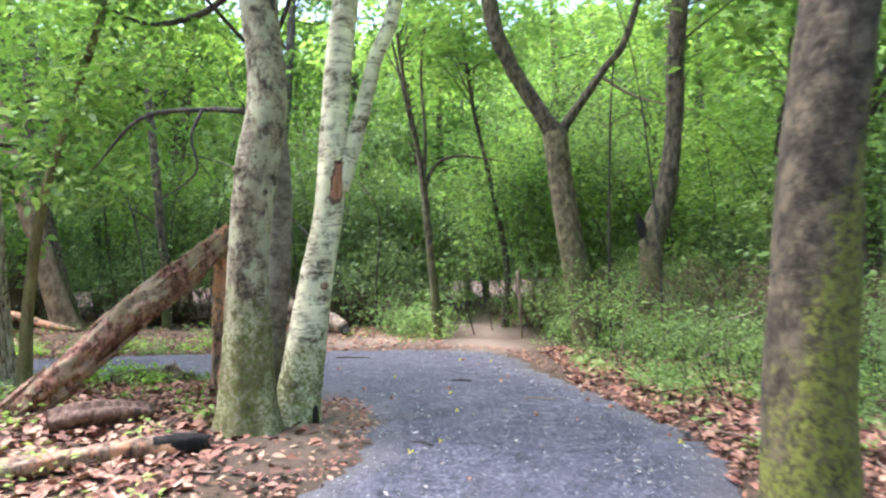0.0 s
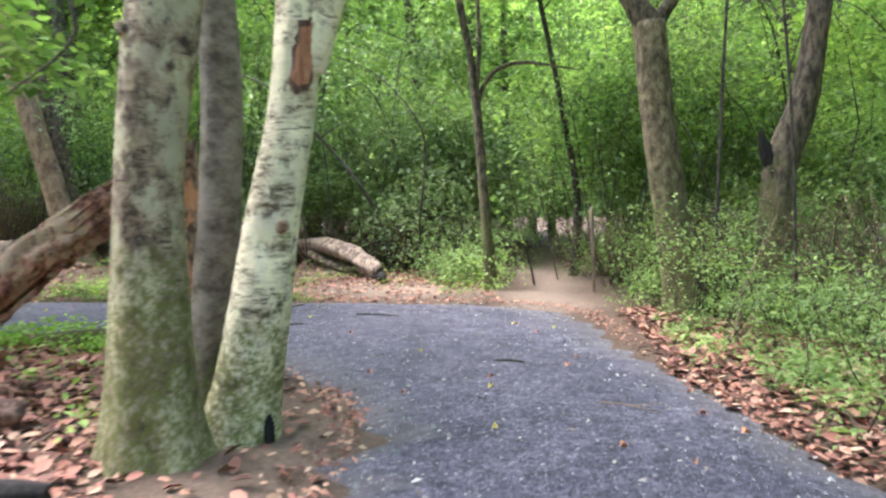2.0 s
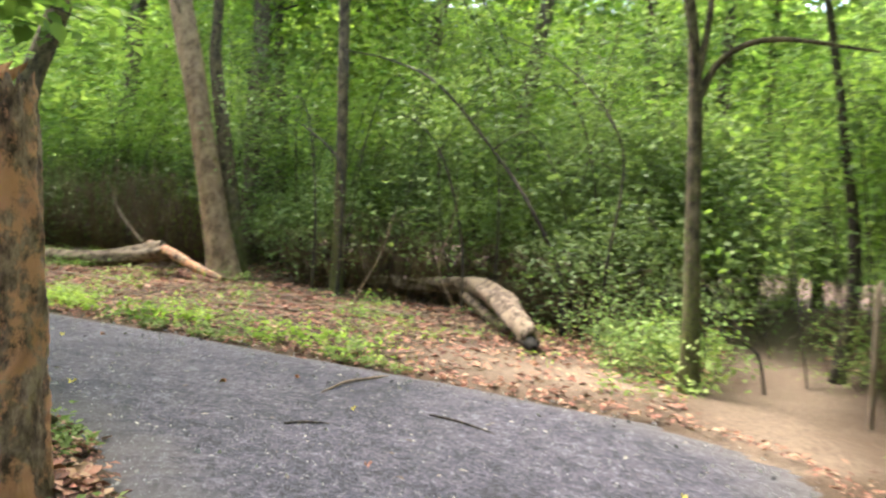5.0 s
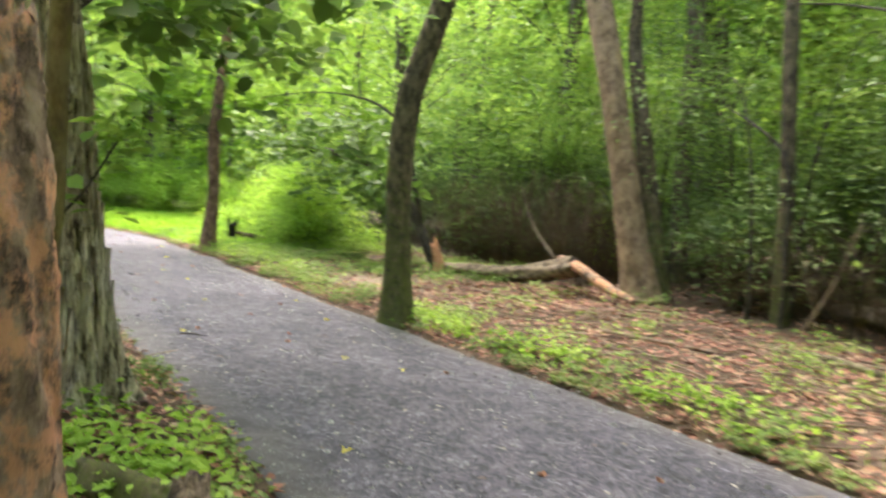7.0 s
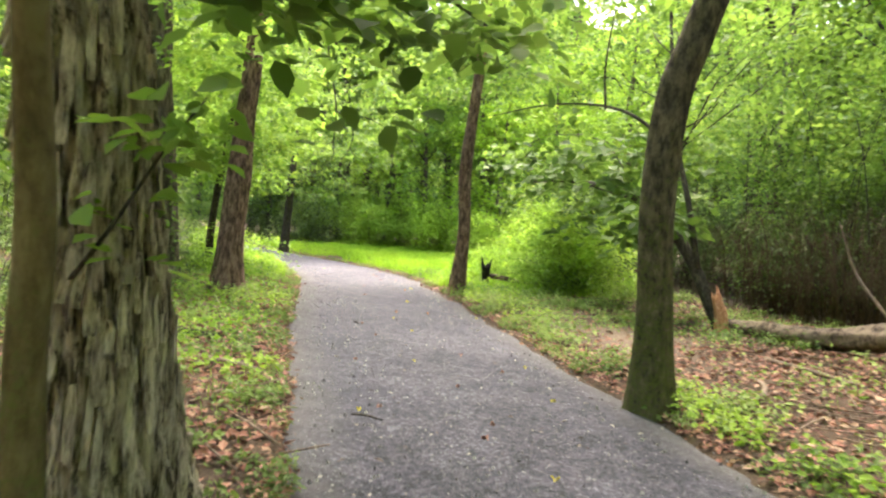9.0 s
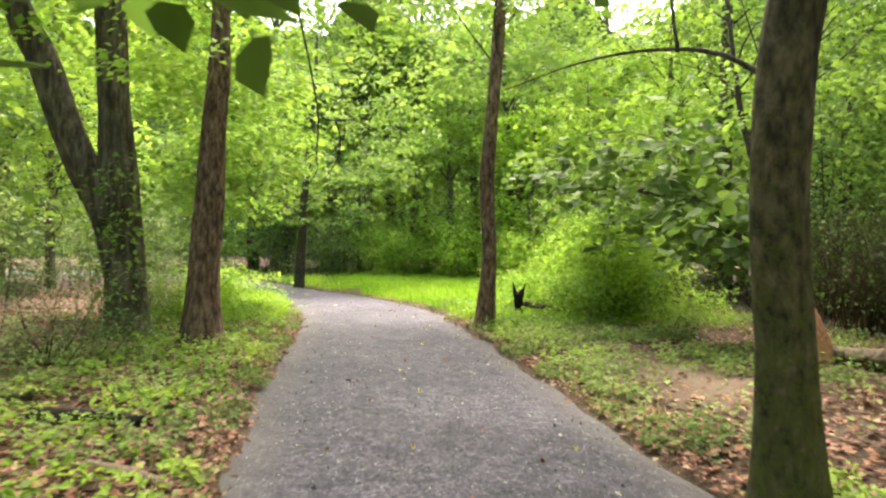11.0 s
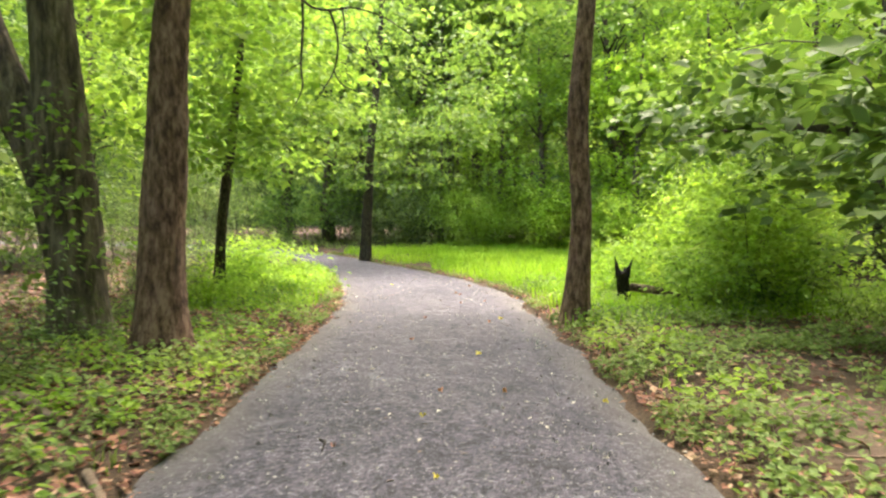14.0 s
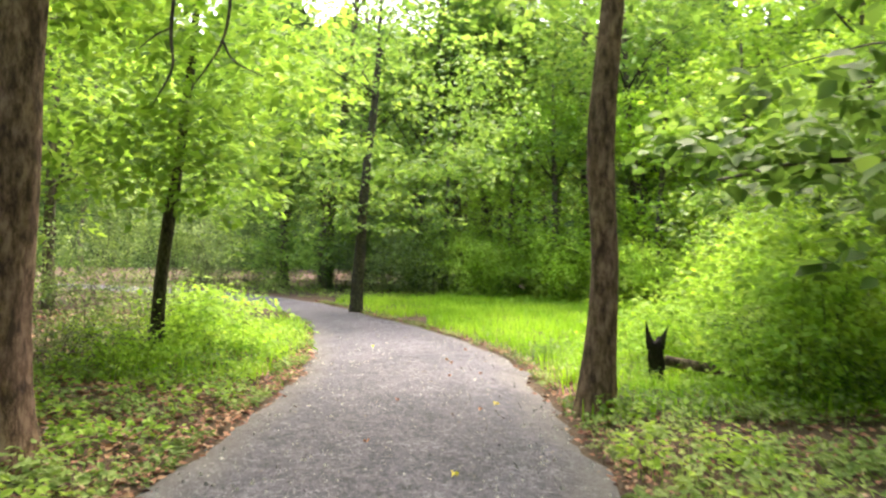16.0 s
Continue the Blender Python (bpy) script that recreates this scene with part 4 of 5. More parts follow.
log("far_log", [(*on(-42.3, 16.6, 0.02), 0.11), (*on(-41.8, 17.2, 0.5), 0.10), (*on(-41.4, 17.8, 1.0), 0.07)], M_LOGBARK, "leaning fallen log at the far side of the clearing", 79)
log("dead_branch", [(-2.78, 13.6, 0.07, 0.007), (-2.8, 13.3, 0.085, 0.012), (-2.88, 12.95, 0.085, 0.012), (-2.84, 12.55, 0.075, 0.006)], M_STICK, "pale dead branch lying on the path", 80, seg=8, category="branch")
log("stake", [(*on(1.52, 15.0, -0.1), 0.03), (*on(1.5, 15.0, 0.6), 0.03), (*on(1.47, 15.0, 1.3), 0.028)], M_STICK, "weathered wooden stake beside the side trail", 81, seg=8, category="stake")


# ---- the wood around ----
def woodland_tree(name, seed, height, spread, low, leaf, label, n=170, count=24, size=0.235):
    r = np.random.RandomState(seed)
    ob = thing(name, (0, 0, 0), label, "tree", "woodland trees")
    lean = r.normal(0, 0.6, 2)
    rad = 0.07 + 0.010 * height * r.uniform(0.5, 1.1)
    rows = [(0, 0, -0.3, rad * 1.2), (lean[0] * 0.1 + r.normal(0, 0.1), lean[1] * 0.1, height * 0.2, rad), (lean[0] * 0.6, lean[1] * 0.5, height * 0.5, rad * 0.75), (lean[0], lean[1], height * 0.95, 0.04)]
    part("trunk", tube(rows, 10, 7, 0.05, seed, 0.25), M_WOODBARK, ob)
    pts = crown_points(r, n, (lean[0] * 0.6, lean[1] * 0.6, (height + low) / 2), (spread, spread, (height - low) / 2), 0.25, gap=-0.15)
    branch_out(rows, pts[:15], r, ob, 0.05, 4, 4)
    part("crown", sprays(pts, r, count, 1.0, size), leaf, ob)
    return ob


def shrub(name, seed, height, spread, leaf, label, stems=12, n=60, count=26, size=0.09, bow=0.6, bare=2):
    r = np.random.RandomState(seed)
    ob = thing(name, (0, 0, 0), label, "shrub", "undergrowth shrubs")
    made, tips = [], []
    for k in range(stems):
        a, q = r.uniform(0, 6.28), spread * r.uniform(0.3, 1)
        h = height * r.uniform(0.55, 1)
        x, y = math.cos(a) * q, math.sin(a) * q
        b = r.normal(0, 0.3 * spread, 2)
        th = 0.0065 * height ** 0.5
        rows = [(b[0], b[1], -0.1, th), (b[0] + x * 0.3 + r.normal(0, 0.22 * spread), b[1] + y * 0.3 + r.normal(0, 0.22 * spread), h * 0.5, th * 0.7), (b[0] + x * 0.5, b[1] + y * 0.5, h * 0.9, th * 0.45), (b[0] + x, b[1] + y, h * (1 - 0.3 * bow), 0.004)]
        made.append(tube(rows, 4, 2, 0.05, seed + k))
        tips.append(spline([p[:3] for p in rows], 8)[bare:])
    for m in made[:4]:
        part("stem", m, M_TWIG, ob)
    tagged(part("brushwood", joined(made[4:]), M_TWIG, ob), kind="stuff")
    tips = np.concatenate(tips)
    cs = tips[r.randint(0, len(tips), n)] + r.normal(0, 0.17 * spread, (n, 3))
    cs[:, 2] = np.maximum(cs[:, 2], 0.08)
    part("foliage", sprays(cs, r, count, 0.30 * spread + 0.08, size, 0.5), leaf, ob)
    return ob


# open ground before the fallen logs and along the bright verge
CLEAR = [(-16.5, -8.2, 13, 20.4), (-6.2, -1.3, 13, 18.6), (-8.6, -4.6, 18, 20.8), (-10.8, -9.0, 18.4, 20.4), (-23.5, -14, 13, 16.4)]


def scatter(r, n, boxes, keep, gap, taken):
    """Places in boxes (x0, x1, y0, y1, weight), clear of the path and of each other."""
    out = []
    w = np.array([b[4] for b in boxes], float)
    for _ in range(n * 60):
        if len(out) >= n:
            break
        b = boxes[r.choice(len(boxes), p=w / w.sum())]
        x, y = r.uniform(b[0], b[1]), r.uniform(b[2], b[3])
        if any(a0 < x < a1 and c0 < y < c1 for a0, a1, c0, c1 in CLEAR):
            continue
        if off_path(x, y)[0] < keep or trail_dist(np.array(x), np.array(y)) < (1.1 if y < 30 else 0):
            continue
        if any((x - p) ** 2 + (y - q) ** 2 < gap * gap for p, q in taken):
            continue
        taken.append((x, y))
        out.append((x, y))
    return out


def placed(protos, places, r, low=0.85, high=1.2):
    """One thing at each place; the first of each kind is the original."""
    used = set()
    for x, y in places:
        p = protos[r.randint(len(protos))]
        s = r.uniform(low, high)
        m = pose(x, y, gz(x, y), 0, 0, r.uniform(0, 360))
        if p.name in used:
            q = copy_thing(p, m)
            q.scale = (s, s, s * r.uniform(0.9, 1.1))
        else:
            used.add(p.name)
            p.matrix_basis = m
    for p in protos:
        if p.name not in used:
            p.location = (places[0][0] + 40, places[0][1] + 40, 0)


r = np.random.RandomState(101)
taken = [(-1.6, 7), (-2.8, 9.4), (1.8, 3.6), (2.3, 12.7), (3.4, 12.2), (-6, 10), (-8.75, 14), (-18.8, 14.3), (-9.8, 19.5), (-7.2, 19.7), (-12.2, 23.2), (-16.4, 9.5), (-17.4, 8), (-32, 10), (-22, 8.5), (-12, 18.8), (-14, 18.7), (-4, 19)]
tall = [woodland_tree("woodland_tree", 201, 14, 3.6, 3.2, M_MAPLE, "tall green broadleaf tree in the surrounding wood"),
        woodland_tree("woodland_tree", 202, 12, 3.2, 2.2, M_MAPLE, "leafy broadleaf tree in the surrounding wood"),
        woodland_tree("woodland_tree", 203, 13, 3.8, 3.6, M_MAPLE, "light green broadleaf tree in the surrounding wood"),
        woodland_tree("woodland_tree", 204, 10, 3.0, 1.6, M_BRIGHT, "low-branched light green tree in the surrounding wood")]
tall += [woodland_tree("woodland_tree", 205, 9, 3.2, 0.8, M_MAPLE, "bushy young broadleaf tree in the surrounding wood", 165),
         woodland_tree("woodland_tree", 206, 15, 4.2, 4.5, M_MAPLE, "tall spreading broadleaf tree in the surrounding wood", 195)]
FAR = [(-40, 13, 24, 40, 4.2), (-60, -41, -10, 36, 3.8), (-36, -9, -10, 4.5, 2.4), (6, 13, 4, 40, 1.6), (-8, -3.5, -4, 2, 0.3), (-6, 12, -14, -4, 0.5)]
high = [woodland_tree("canopy_tree", 221, 14, 4.3, 4.8, M_MAPLE, "tall clean-stemmed tree with a high spreading crown", 200), woodland_tree("canopy_tree", 222, 15, 4.6, 5.6, M_MAPLE, "tall straight tree with a high leafy crown", 200)]
placed(high, [(-5.6, 24.5), (6.7, 21.6), (7.6, 15), (4.2, 26), (-2.5, 28), (8.2, 9), (-0.8, 26)], r, 0.95, 1.12)
taken += [(-5.6, 24.5), (6.7, 21.6), (7.6, 15), (4.2, 26), (-2.5, 28), (8.2, 9), (-15.5, 24.5)]
for x, y, s in ((-47, 11, 1.3), (-44.5, 15.5, 1.2), (-49, 14.5, 1.35), (-43.5, 21, 1.25), (-46, 7, 1.2), (-40, 24.5, 1.2), (-20.5, 26.5, 1.3), (-25.5, 25.6, 1.25), (-15, 27.4, 1.3), (-30, 25, 1.2), (-10, 27.6, 1.25)):
    q = copy_thing(high[1], pose(x, y, gz(x, y), 0, 0, 37 * x))
    q.scale = (s, s, s)
placed(tall[2:4], [(-9, 31), (-13.5, 29.5), (-18, 30), (-22, 28), (-26, 29), (-5, 33), (1.2, 39), (-15.5, 35)], r, 0.95, 1.25)
for x, y, s in ((-42.5, 12.5, 0.7), (-43.5, 9, 0.75), (-41.5, 15, 0.65), (-35, 19.2, 0.8), (-38.5, 16.6, 0.85), (-31.5, 20.8, 0.8), (-40, 20, 0.9), (-27.5, 21.5, 0.75)):
    q = copy_thing(tall[3], pose(x, y, gz(x, y), 0, 0, 53 * x))
    q.scale = (s, s, s)
far_trees = [woodland_tree("woodland_tree", 207, 13, 3.6, 3.2, M_MAPLE, "tall green broadleaf tree in the surrounding wood"), woodland_tree("woodland_tree", 208, 10.5, 3.1, 1.6, M_BRIGHT, "low-branched light green tree in the surrounding wood")]
placed(tall[:2] + tall[4:] + far_trees, [(-38, 19.5), (-41.5, 22.5), (-35.5, 23), (-44, 18.5), (-31, 23.5), (-46, 13), (-48.5, 8.5), (-47, 16.5), (-45.5, 5)] + scatter(r, 76, FAR, 3.4, 2.5, taken), r)
brush = [shrub("privet_shrub", 301, 3.4, 1.6, M_PRIVET, "tall arching grey-green privet thicket shrub", 9, 110, 19, 0.125),
         shrub("privet_shrub", 302, 2.4, 1.5, M_PRIVET, "dense grey-green privet shrub in the thicket", 8, 95, 19, 0.115),
         shrub("privet_shrub", 303, 4.4, 1.8, M_PRIVET, "tall leggy privet shrub with arching stems", 10, 120, 19, 0.13),
         shrub("hazel_shrub", 304, 2.6, 1.6, M_MAPLE, "leafy green understorey shrub in the wood", 8, 85, 19, 0.16)]
leggy = [shrub("thicket_shrub", 305, 4.4, 2.0, M_PRIVET, "tall leggy shrub, leafy above bare arching stems", 8, 165, 22, 0.10, 0.9, bare=6),
         shrub("thicket_shrub", 306, 2.9, 1.7, M_PRIVET, "arching shrub of a dark thicket, bare at the foot", 8, 140, 22, 0.095, 0.9, bare=6),
         shrub("thicket_shrub", 307, 5.2, 2.2, M_MAPLE, "tall green shrub with a leafy top and bare stems", 8, 165, 22, 0.12, 0.9, bare=8)]
drape = [shrub("tall_thicket_shrub", 308, 6.6, 2.6, M_PRIVET, "high arching shrub, fine grey-green leaves drooping from its stems", 7, 210, 24, 0.10, 1.0, 7),
         shrub("tall_thicket_shrub", 309, 7.6, 2.8, M_MAPLE, "high thin sapling clump with drooping green sprays", 7, 200, 24, 0.12, 1.0, 9)]
placed(drape, [(-6.4, 21.4), (-4.0, 21.2), (-8.2, 22.8), (-10.8, 22.2), (-14.2, 22.6), (-17.2, 22.4), (-20.2, 22.2), (5.0, 15.8), (4.4, 19.2), (2.8, 21.6), (-3.4, 24.6), (-2.3, 21.0), (3.6, 16.2)], r, 0.85, 1.12)
NORTH = [(-8.6, -1, 18.6, 26, 3.2), (-24, -10, 21.6, 26.5, 2.8), (2.8, 9, 14.2, 24, 2.4), (-1, 2.6, 25, 34, 0.5)]
placed(leggy, [(-0.9, 19.4), (-0.7, 21.6), (2.6, 18.4), (2.5, 21.2), (-1.0, 23.6), (2.8, 24.0)] + scatter(r, 58, NORTH, 1.2, 1.1, taken), r, 0.8, 1.15)
THICK = [(-50, -39, -2, 30, 3.2), (-34, -19, 19.8, 25, 1.4), (-36, -18, -2, 6.3, 2.4), (-15, -5, -1, 6.5, 1.2), (5.4, 9, 3, 13, 1.0), (-49, -41, -6, 14, 1.6), (3.2, 8, 14.2, 18, 0.6)]
BELT = [(-30, -0.4, 26.6, 30, 2.0), (1.8, 12, 26.0, 30, 0.8), (9, 12, 12, 26, 0.5), (-0.6, 2.2, 36, 38, 0.2)]
placed(brush, scatter(r, 56, THICK, 1.2, 1.1, taken) + scatter(r, 28, BELT, 1.2, 1.0, taken), r, 0.8, 1.2)
low = [shrub("low_shrub", 311, 0.9, 0.8, M_PRIVET, "low tangled grey-green shrub on the woodland floor", 9, 60, 22, 0.045),
       shrub("low_shrub", 312, 0.6, 0.65, M_WEED, "low leafy green shrub on the woodland floor", 8, 48, 22, 0.06),
       shrub("low_shrub", 313, 1.3, 0.9, M_PRIVET, "waist-high tangled shrub on the woodland floor", 9, 68, 22, 0.045)]
LOW = [(2.3, 5.4, 6.5, 13.6, 4.6), (-17, -9.6, 15.8, 18.0, 0.5), (-24, -14.5, 14.9, 18.5, 1.8), (-1.2, 0.0, 15.6, 18, 0.6), (1.7, 3, 14, 19, 1.2), (-25, -19, 6.8, 8.2, 0.8), (-16, -9, 6.5, 8.6, 0.5), (-46, -38.5, 2, 24, 2.2), (-8, 8, 25, 32, 2.0)]
placed(low, scatter(r, 110, LOW, 0.6, 0.45, taken), r, 0.75, 1.25)
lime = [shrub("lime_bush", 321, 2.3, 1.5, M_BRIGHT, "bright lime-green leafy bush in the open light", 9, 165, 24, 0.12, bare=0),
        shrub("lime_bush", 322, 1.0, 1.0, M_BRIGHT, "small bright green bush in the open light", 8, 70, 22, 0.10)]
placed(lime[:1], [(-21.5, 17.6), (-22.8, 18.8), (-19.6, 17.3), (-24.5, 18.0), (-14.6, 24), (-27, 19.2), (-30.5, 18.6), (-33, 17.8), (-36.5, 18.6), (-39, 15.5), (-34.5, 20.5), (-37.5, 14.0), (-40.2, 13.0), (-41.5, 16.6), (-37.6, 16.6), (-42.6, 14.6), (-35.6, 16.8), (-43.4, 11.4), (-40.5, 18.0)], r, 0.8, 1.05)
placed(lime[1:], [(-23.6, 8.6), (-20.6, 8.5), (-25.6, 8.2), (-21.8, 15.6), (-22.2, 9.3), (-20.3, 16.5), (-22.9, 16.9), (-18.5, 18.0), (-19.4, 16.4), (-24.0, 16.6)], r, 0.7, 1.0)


def brush_pile(seed, wide, height, label):
    """A dome of dry tangled twigs."""
    r = np.random.RandomState(seed)
    ob = thing("brush_pile", (0, 0, 0), label, "brush", "brush under the thicket")
    made = []
    for k in range(130):
        a, q = r.uniform(0, 6.28), wide * r.uniform(0.05, 0.6)
        b, h = a + r.normal(0, 0.9), height * r.uniform(0.35, 1.0)
        x, y = math.cos(a) * q, math.sin(a) * q
        u, v = math.cos(b) * wide * r.uniform(0.3, 0.7), math.sin(b) * wide * r.uniform(0.3, 0.7)
        th = r.uniform(0.004, 0.011)
        made.append(tube([(x, y, -0.05, th), (x + u * 0.3, y + v * 0.3, h * 0.75, th * 0.8), (x + u * 0.75, y + v * 0.75, h, th * 0.6), (x + u * 1.2, y + v * 1.2, h * r.uniform(0.4, 0.85), 0.003)], 4, 2, 0.05, seed + k))
    for m in made[:6]:
        part("branch", m, M_BRUSH, ob)
    tagged(part("brushwood", joined(made[6:]), M_BRUSH, ob), kind="stuff")
    return ob


piles = [brush_pile(331, 2.0, 2.2, "dark dome of dry tangled brown brushwood behind the log"), brush_pile(332, 1.7, 1.5, "low heap of dry brown brushwood under the thicket")]
placed(piles[:1], [(-12.6, 21.0), (-14.6, 20.9), (-16.6, 21.2), (-13.6, 22.4), (-18.6, 21.6)], r, 0.9, 1.1)
placed(piles[1:], [(-8.0, 21.0), (-6.2, 20.6), (-4.6, 20.4), (-3.0, 19.8), (-1.8, 19.2), (4.2, 11.2), (4.9, 9.4), (3.6, 13.4), (2.6, 15.6)], r, 0.8, 1.1)


def arching_stem(rows, label, mat, seed):
    """A thin bare stem bowing over in the thicket, with a few side twigs."""
    x, y = rows[0][:2]
    ob = thing("arching_stem", (x, y, gz(x, y)), label, "sapling", "bare stems in the thicket")
    part("stem", tube(rows, 7, 8, 0.06, seed), mat, ob)
    rr = np.random.RandomState(seed)
    R = spline(rows, 8)
    for k in rr.choice(np.arange(len(R) // 3, len(R) - 2), 3, replace=False):
        p, l = R[k], rr.uniform(0.4, 1.0)
        d = unit(np.array((rr.normal(), rr.normal(0, 0.5), rr.uniform(0.1, 0.9))))
        e = p[:3] + d * l
        part("side_twig", tube([(*p[:3], p[3] * 0.5), (*(p[:3] + d * l * 0.5 + (0, 0, 0.06)), p[3] * 0.35), (*e, 0.003)], 5, 3, 0.05, seed + int(k)), mat, ob)


arching_stem([(-1.6, 17.6, 0.0, 0.028), (-1.57, 17.6, 1.22, 0.025), (-1.47, 17.6, 2.31, 0.022), (-1.53, 17.6, 2.95, 0.018), (-1.95, 17.7, 3.6, 0.015), (-2.61, 17.8, 4.17, 0.010), (-3.4, 17.7, 4.5, 0.006)], "thin dark stem bent over in the thicket", M_TWIG, 341)
arching_stem([(-2.3, 18.4, 0.0, 0.045), (-2.48, 18.5, 1.02, 0.04), (-2.95, 18.3, 1.97, 0.034), (-3.65, 18.5, 2.77, 0.03), (-4.71, 18.3, 3.88, 0.022), (-5.78, 18.5, 4.36, 0.014), (-6.68, 18.4, 4.53, 0.01)], "long dark stem arching over the thicket", M_TWIG, 342)
arching_stem([(-7.05, 19.5, 0.0, 0.04), (-7.08, 19.5, 1.0, 0.036), (-7.2, 19.5, 2.47, 0.03), (-7.61, 19.5, 2.98, 0.022), (-8.4, 19.5, 3.46, 0.008)], "thin dark stem bent over in the thicket", M_TWIG, 343)
arching_stem([(-5.3, 17.0, 0.05, 0.016), (-5.14, 17.0, 0.49, 0.014), (-4.83, 17.0, 1.1, 0.011), (-4.62, 17.0, 1.8, 0.005)], "bare pale dead stem leaning over the litter", M_STICK, 344)
arching_stem([(0.62, 15.9, 0.0, 0.018), (0.52, 15.85, 0.45, 0.016), (0.38, 15.8, 0.62, 0.014), (0.03, 15.8, 0.95, 0.006)], "short crooked dark stem beside the side trail", M_TWIG, 345)
rs = np.random.RandomState(346)
for k in range(17):
    x0, y0 = (rs.uniform(-8.5, -1.2), rs.uniform(18.8, 21.5)) if k < 8 else ((rs.uniform(2.6, 6.5), rs.uniform(9.5, 17)) if k < 14 else (rs.uniform(-19, -9.5), rs.uniform(21, 23)))
    hh, a = rs.uniform(3.0, 5.5), rs.uniform(0, 6.28)
    u, v = math.cos(a), 0.4 * math.sin(a)
    th = rs.uniform(0.012, 0.03)
    arching_stem([(x0, y0, gz(x0, y0) - 0.05, th), (x0 + 0.15 * u, y0 + 0.1 * v, hh * 0.4, th * 0.85), (x0 + 0.7 * u, y0 + 0.6 * v, hh * 0.8, th * 0.65), (x0 + 1.5 * u, y0 + 1.4 * v, hh, th * 0.4), (x0 + 2.3 * u, y0 + 2.1 * v, hh * 0.97, 0.005)], "thin dark stem bowing over in the thicket", M_TWIG, 350 + k)


def build_backdrop():
    """Distant woods, far beyond the trees that stand by themselves."""
    n, R = 160, 75.0
    a = np.linspace(0, 2 * math.pi, n, endpoint=False)
    top = 27 + 2.2 * np.sin(a * 23) + 1.6 * np.sin(a * 41 + 1) + 1.0 * np.sin(a * 77 + 2)
    x, y = -16 + R * np.cos(a), 10 + R * np.sin(a)
    V = np.concatenate([np.stack([x, y, np.full(n, -1.0)], -1), np.stack([x, y, top], -1)])
    i = np.arange(n)
    k = Mat("distant_foliage")
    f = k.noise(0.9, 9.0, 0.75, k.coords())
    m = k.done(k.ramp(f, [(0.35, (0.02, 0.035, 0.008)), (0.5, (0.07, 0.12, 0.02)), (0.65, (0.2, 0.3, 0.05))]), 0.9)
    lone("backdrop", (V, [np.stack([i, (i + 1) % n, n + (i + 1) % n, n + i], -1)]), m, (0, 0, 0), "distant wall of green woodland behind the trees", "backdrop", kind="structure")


build_backdrop()


def arm_tree():
    """The leaning tree whose long boughs hang broad leaves over the verge."""
    ob = thing("leaning_tree", on(-14.0, 17.9, 0), "leaning dark tree with long boughs of broad leaves over the verge", "tree")
    main = [(-14.0, 17.9, -0.05, 0.11), (-14.83, 17.5, 1.46, 0.10), (-16.02, 17.5, 1.98, 0.095), (-17.46, 17.4, 2.5, 0.09), (-20.12, 17.2, 2.85, 0.05), (-23.0, 16.9, 2.9, 0.02)]
    up = [(-14.5, 17.6, 1.1, 0.06), (-14.84, 17.5, 2.28, 0.055), (-15.32, 17.5, 3.13, 0.05), (-15.66, 17.5, 4.01, 0.045), (-16.4, 17.6, 6.5, 0.03)]
    part("trunk", tube(main, 12, 9, 0.06, 91), M_TWIG, ob)
    part("limb", tube(up, 9, 8, 0.05, 92), M_TWIG, ob)
    rr = np.random.RandomState(93)
    q = spline([p[:3] for p in main], 12)[14:]
    cs = q[rr.randint(0, len(q), 80)] + rr.normal(0, 0.55, (80, 3)) * np.array((1, 1, 0.9)) + np.array((0, -0.2, 0.45))
    branch_out(main, cs[:26], rr, ob, 0.025, low=1.9)
    part("crown", sprays(cs, rr, 24, 0.6, 0.23, 0.2, 0.5, 0.40, True), M_BROAD, ob)
    cs = crown_points(rr, 95, (-15.4, 18.2, 5.2), (2.4, 2.2, 2.1))
    branch_out(up, cs[:20], rr, ob, 0.025, low=3.0)
    part("crown", sprays(cs, rr, 30, 0.7, 0.13), M_MAPLE, ob)


arm_tree()


def hanging_vine():
    ob = thing("hanging_vine", (-15.3, 10.9, gz(-15.3, 10.9)), "dark bare vine hanging in loops over the path", "vine")
    for k, rows in enumerate(([(-15.5, 10.4, 7.0, 0.02), (-15.3, 10.95, 4.6, 0.016), (-15.2, 11.12, 3.78, 0.014), (-15.2, 11.19, 3.3, 0.012), (-15.2, 11.17, 2.82, 0.010), (-15.2, 11.18, 2.62, 0.007), (-15.2, 11.08, 2.42, 0.003)],
                              [(-15.2, 11.17, 2.84, 0.008), (-15.2, 11.09, 2.80, 0.006), (-15.2, 10.99, 2.72, 0.003)],
                              [(-15.2, 11.16, 3.4, 0.011), (-15.2, 11.28, 3.31, 0.011), (-15.2, 11.44, 3.29, 0.011), (-15.2, 11.62, 3.31, 0.009), (-15.2, 11.86, 3.24, 0.007), (-15.2, 12.06, 3.12, 0.005), (-15.2, 12.27, 2.95, 0.003)],
                              [(-15.2, 11.42, 3.29, 0.010), (-15.2, 11.47, 3.14, 0.010), (-15.2, 11.49, 2.96, 0.009), (-15.2, 11.44, 2.74, 0.007), (-15.2, 11.29, 2.51, 0.003)],
                              [(-15.2, 11.45, 2.78, 0.007), (-15.2, 11.52, 2.66, 0.005), (-15.2, 11.68, 2.58, 0.003)],
                              [(-15.2, 11.53, 3.30, 0.008), (-15.21, 11.55, 3.15, 0.007), (-15.2, 11.53, 3.02, 0.004)])):
        part("stem", tube(rows, 6, 8, 0.05, 95 + k), M_TWIG, ob)


hanging_vine()


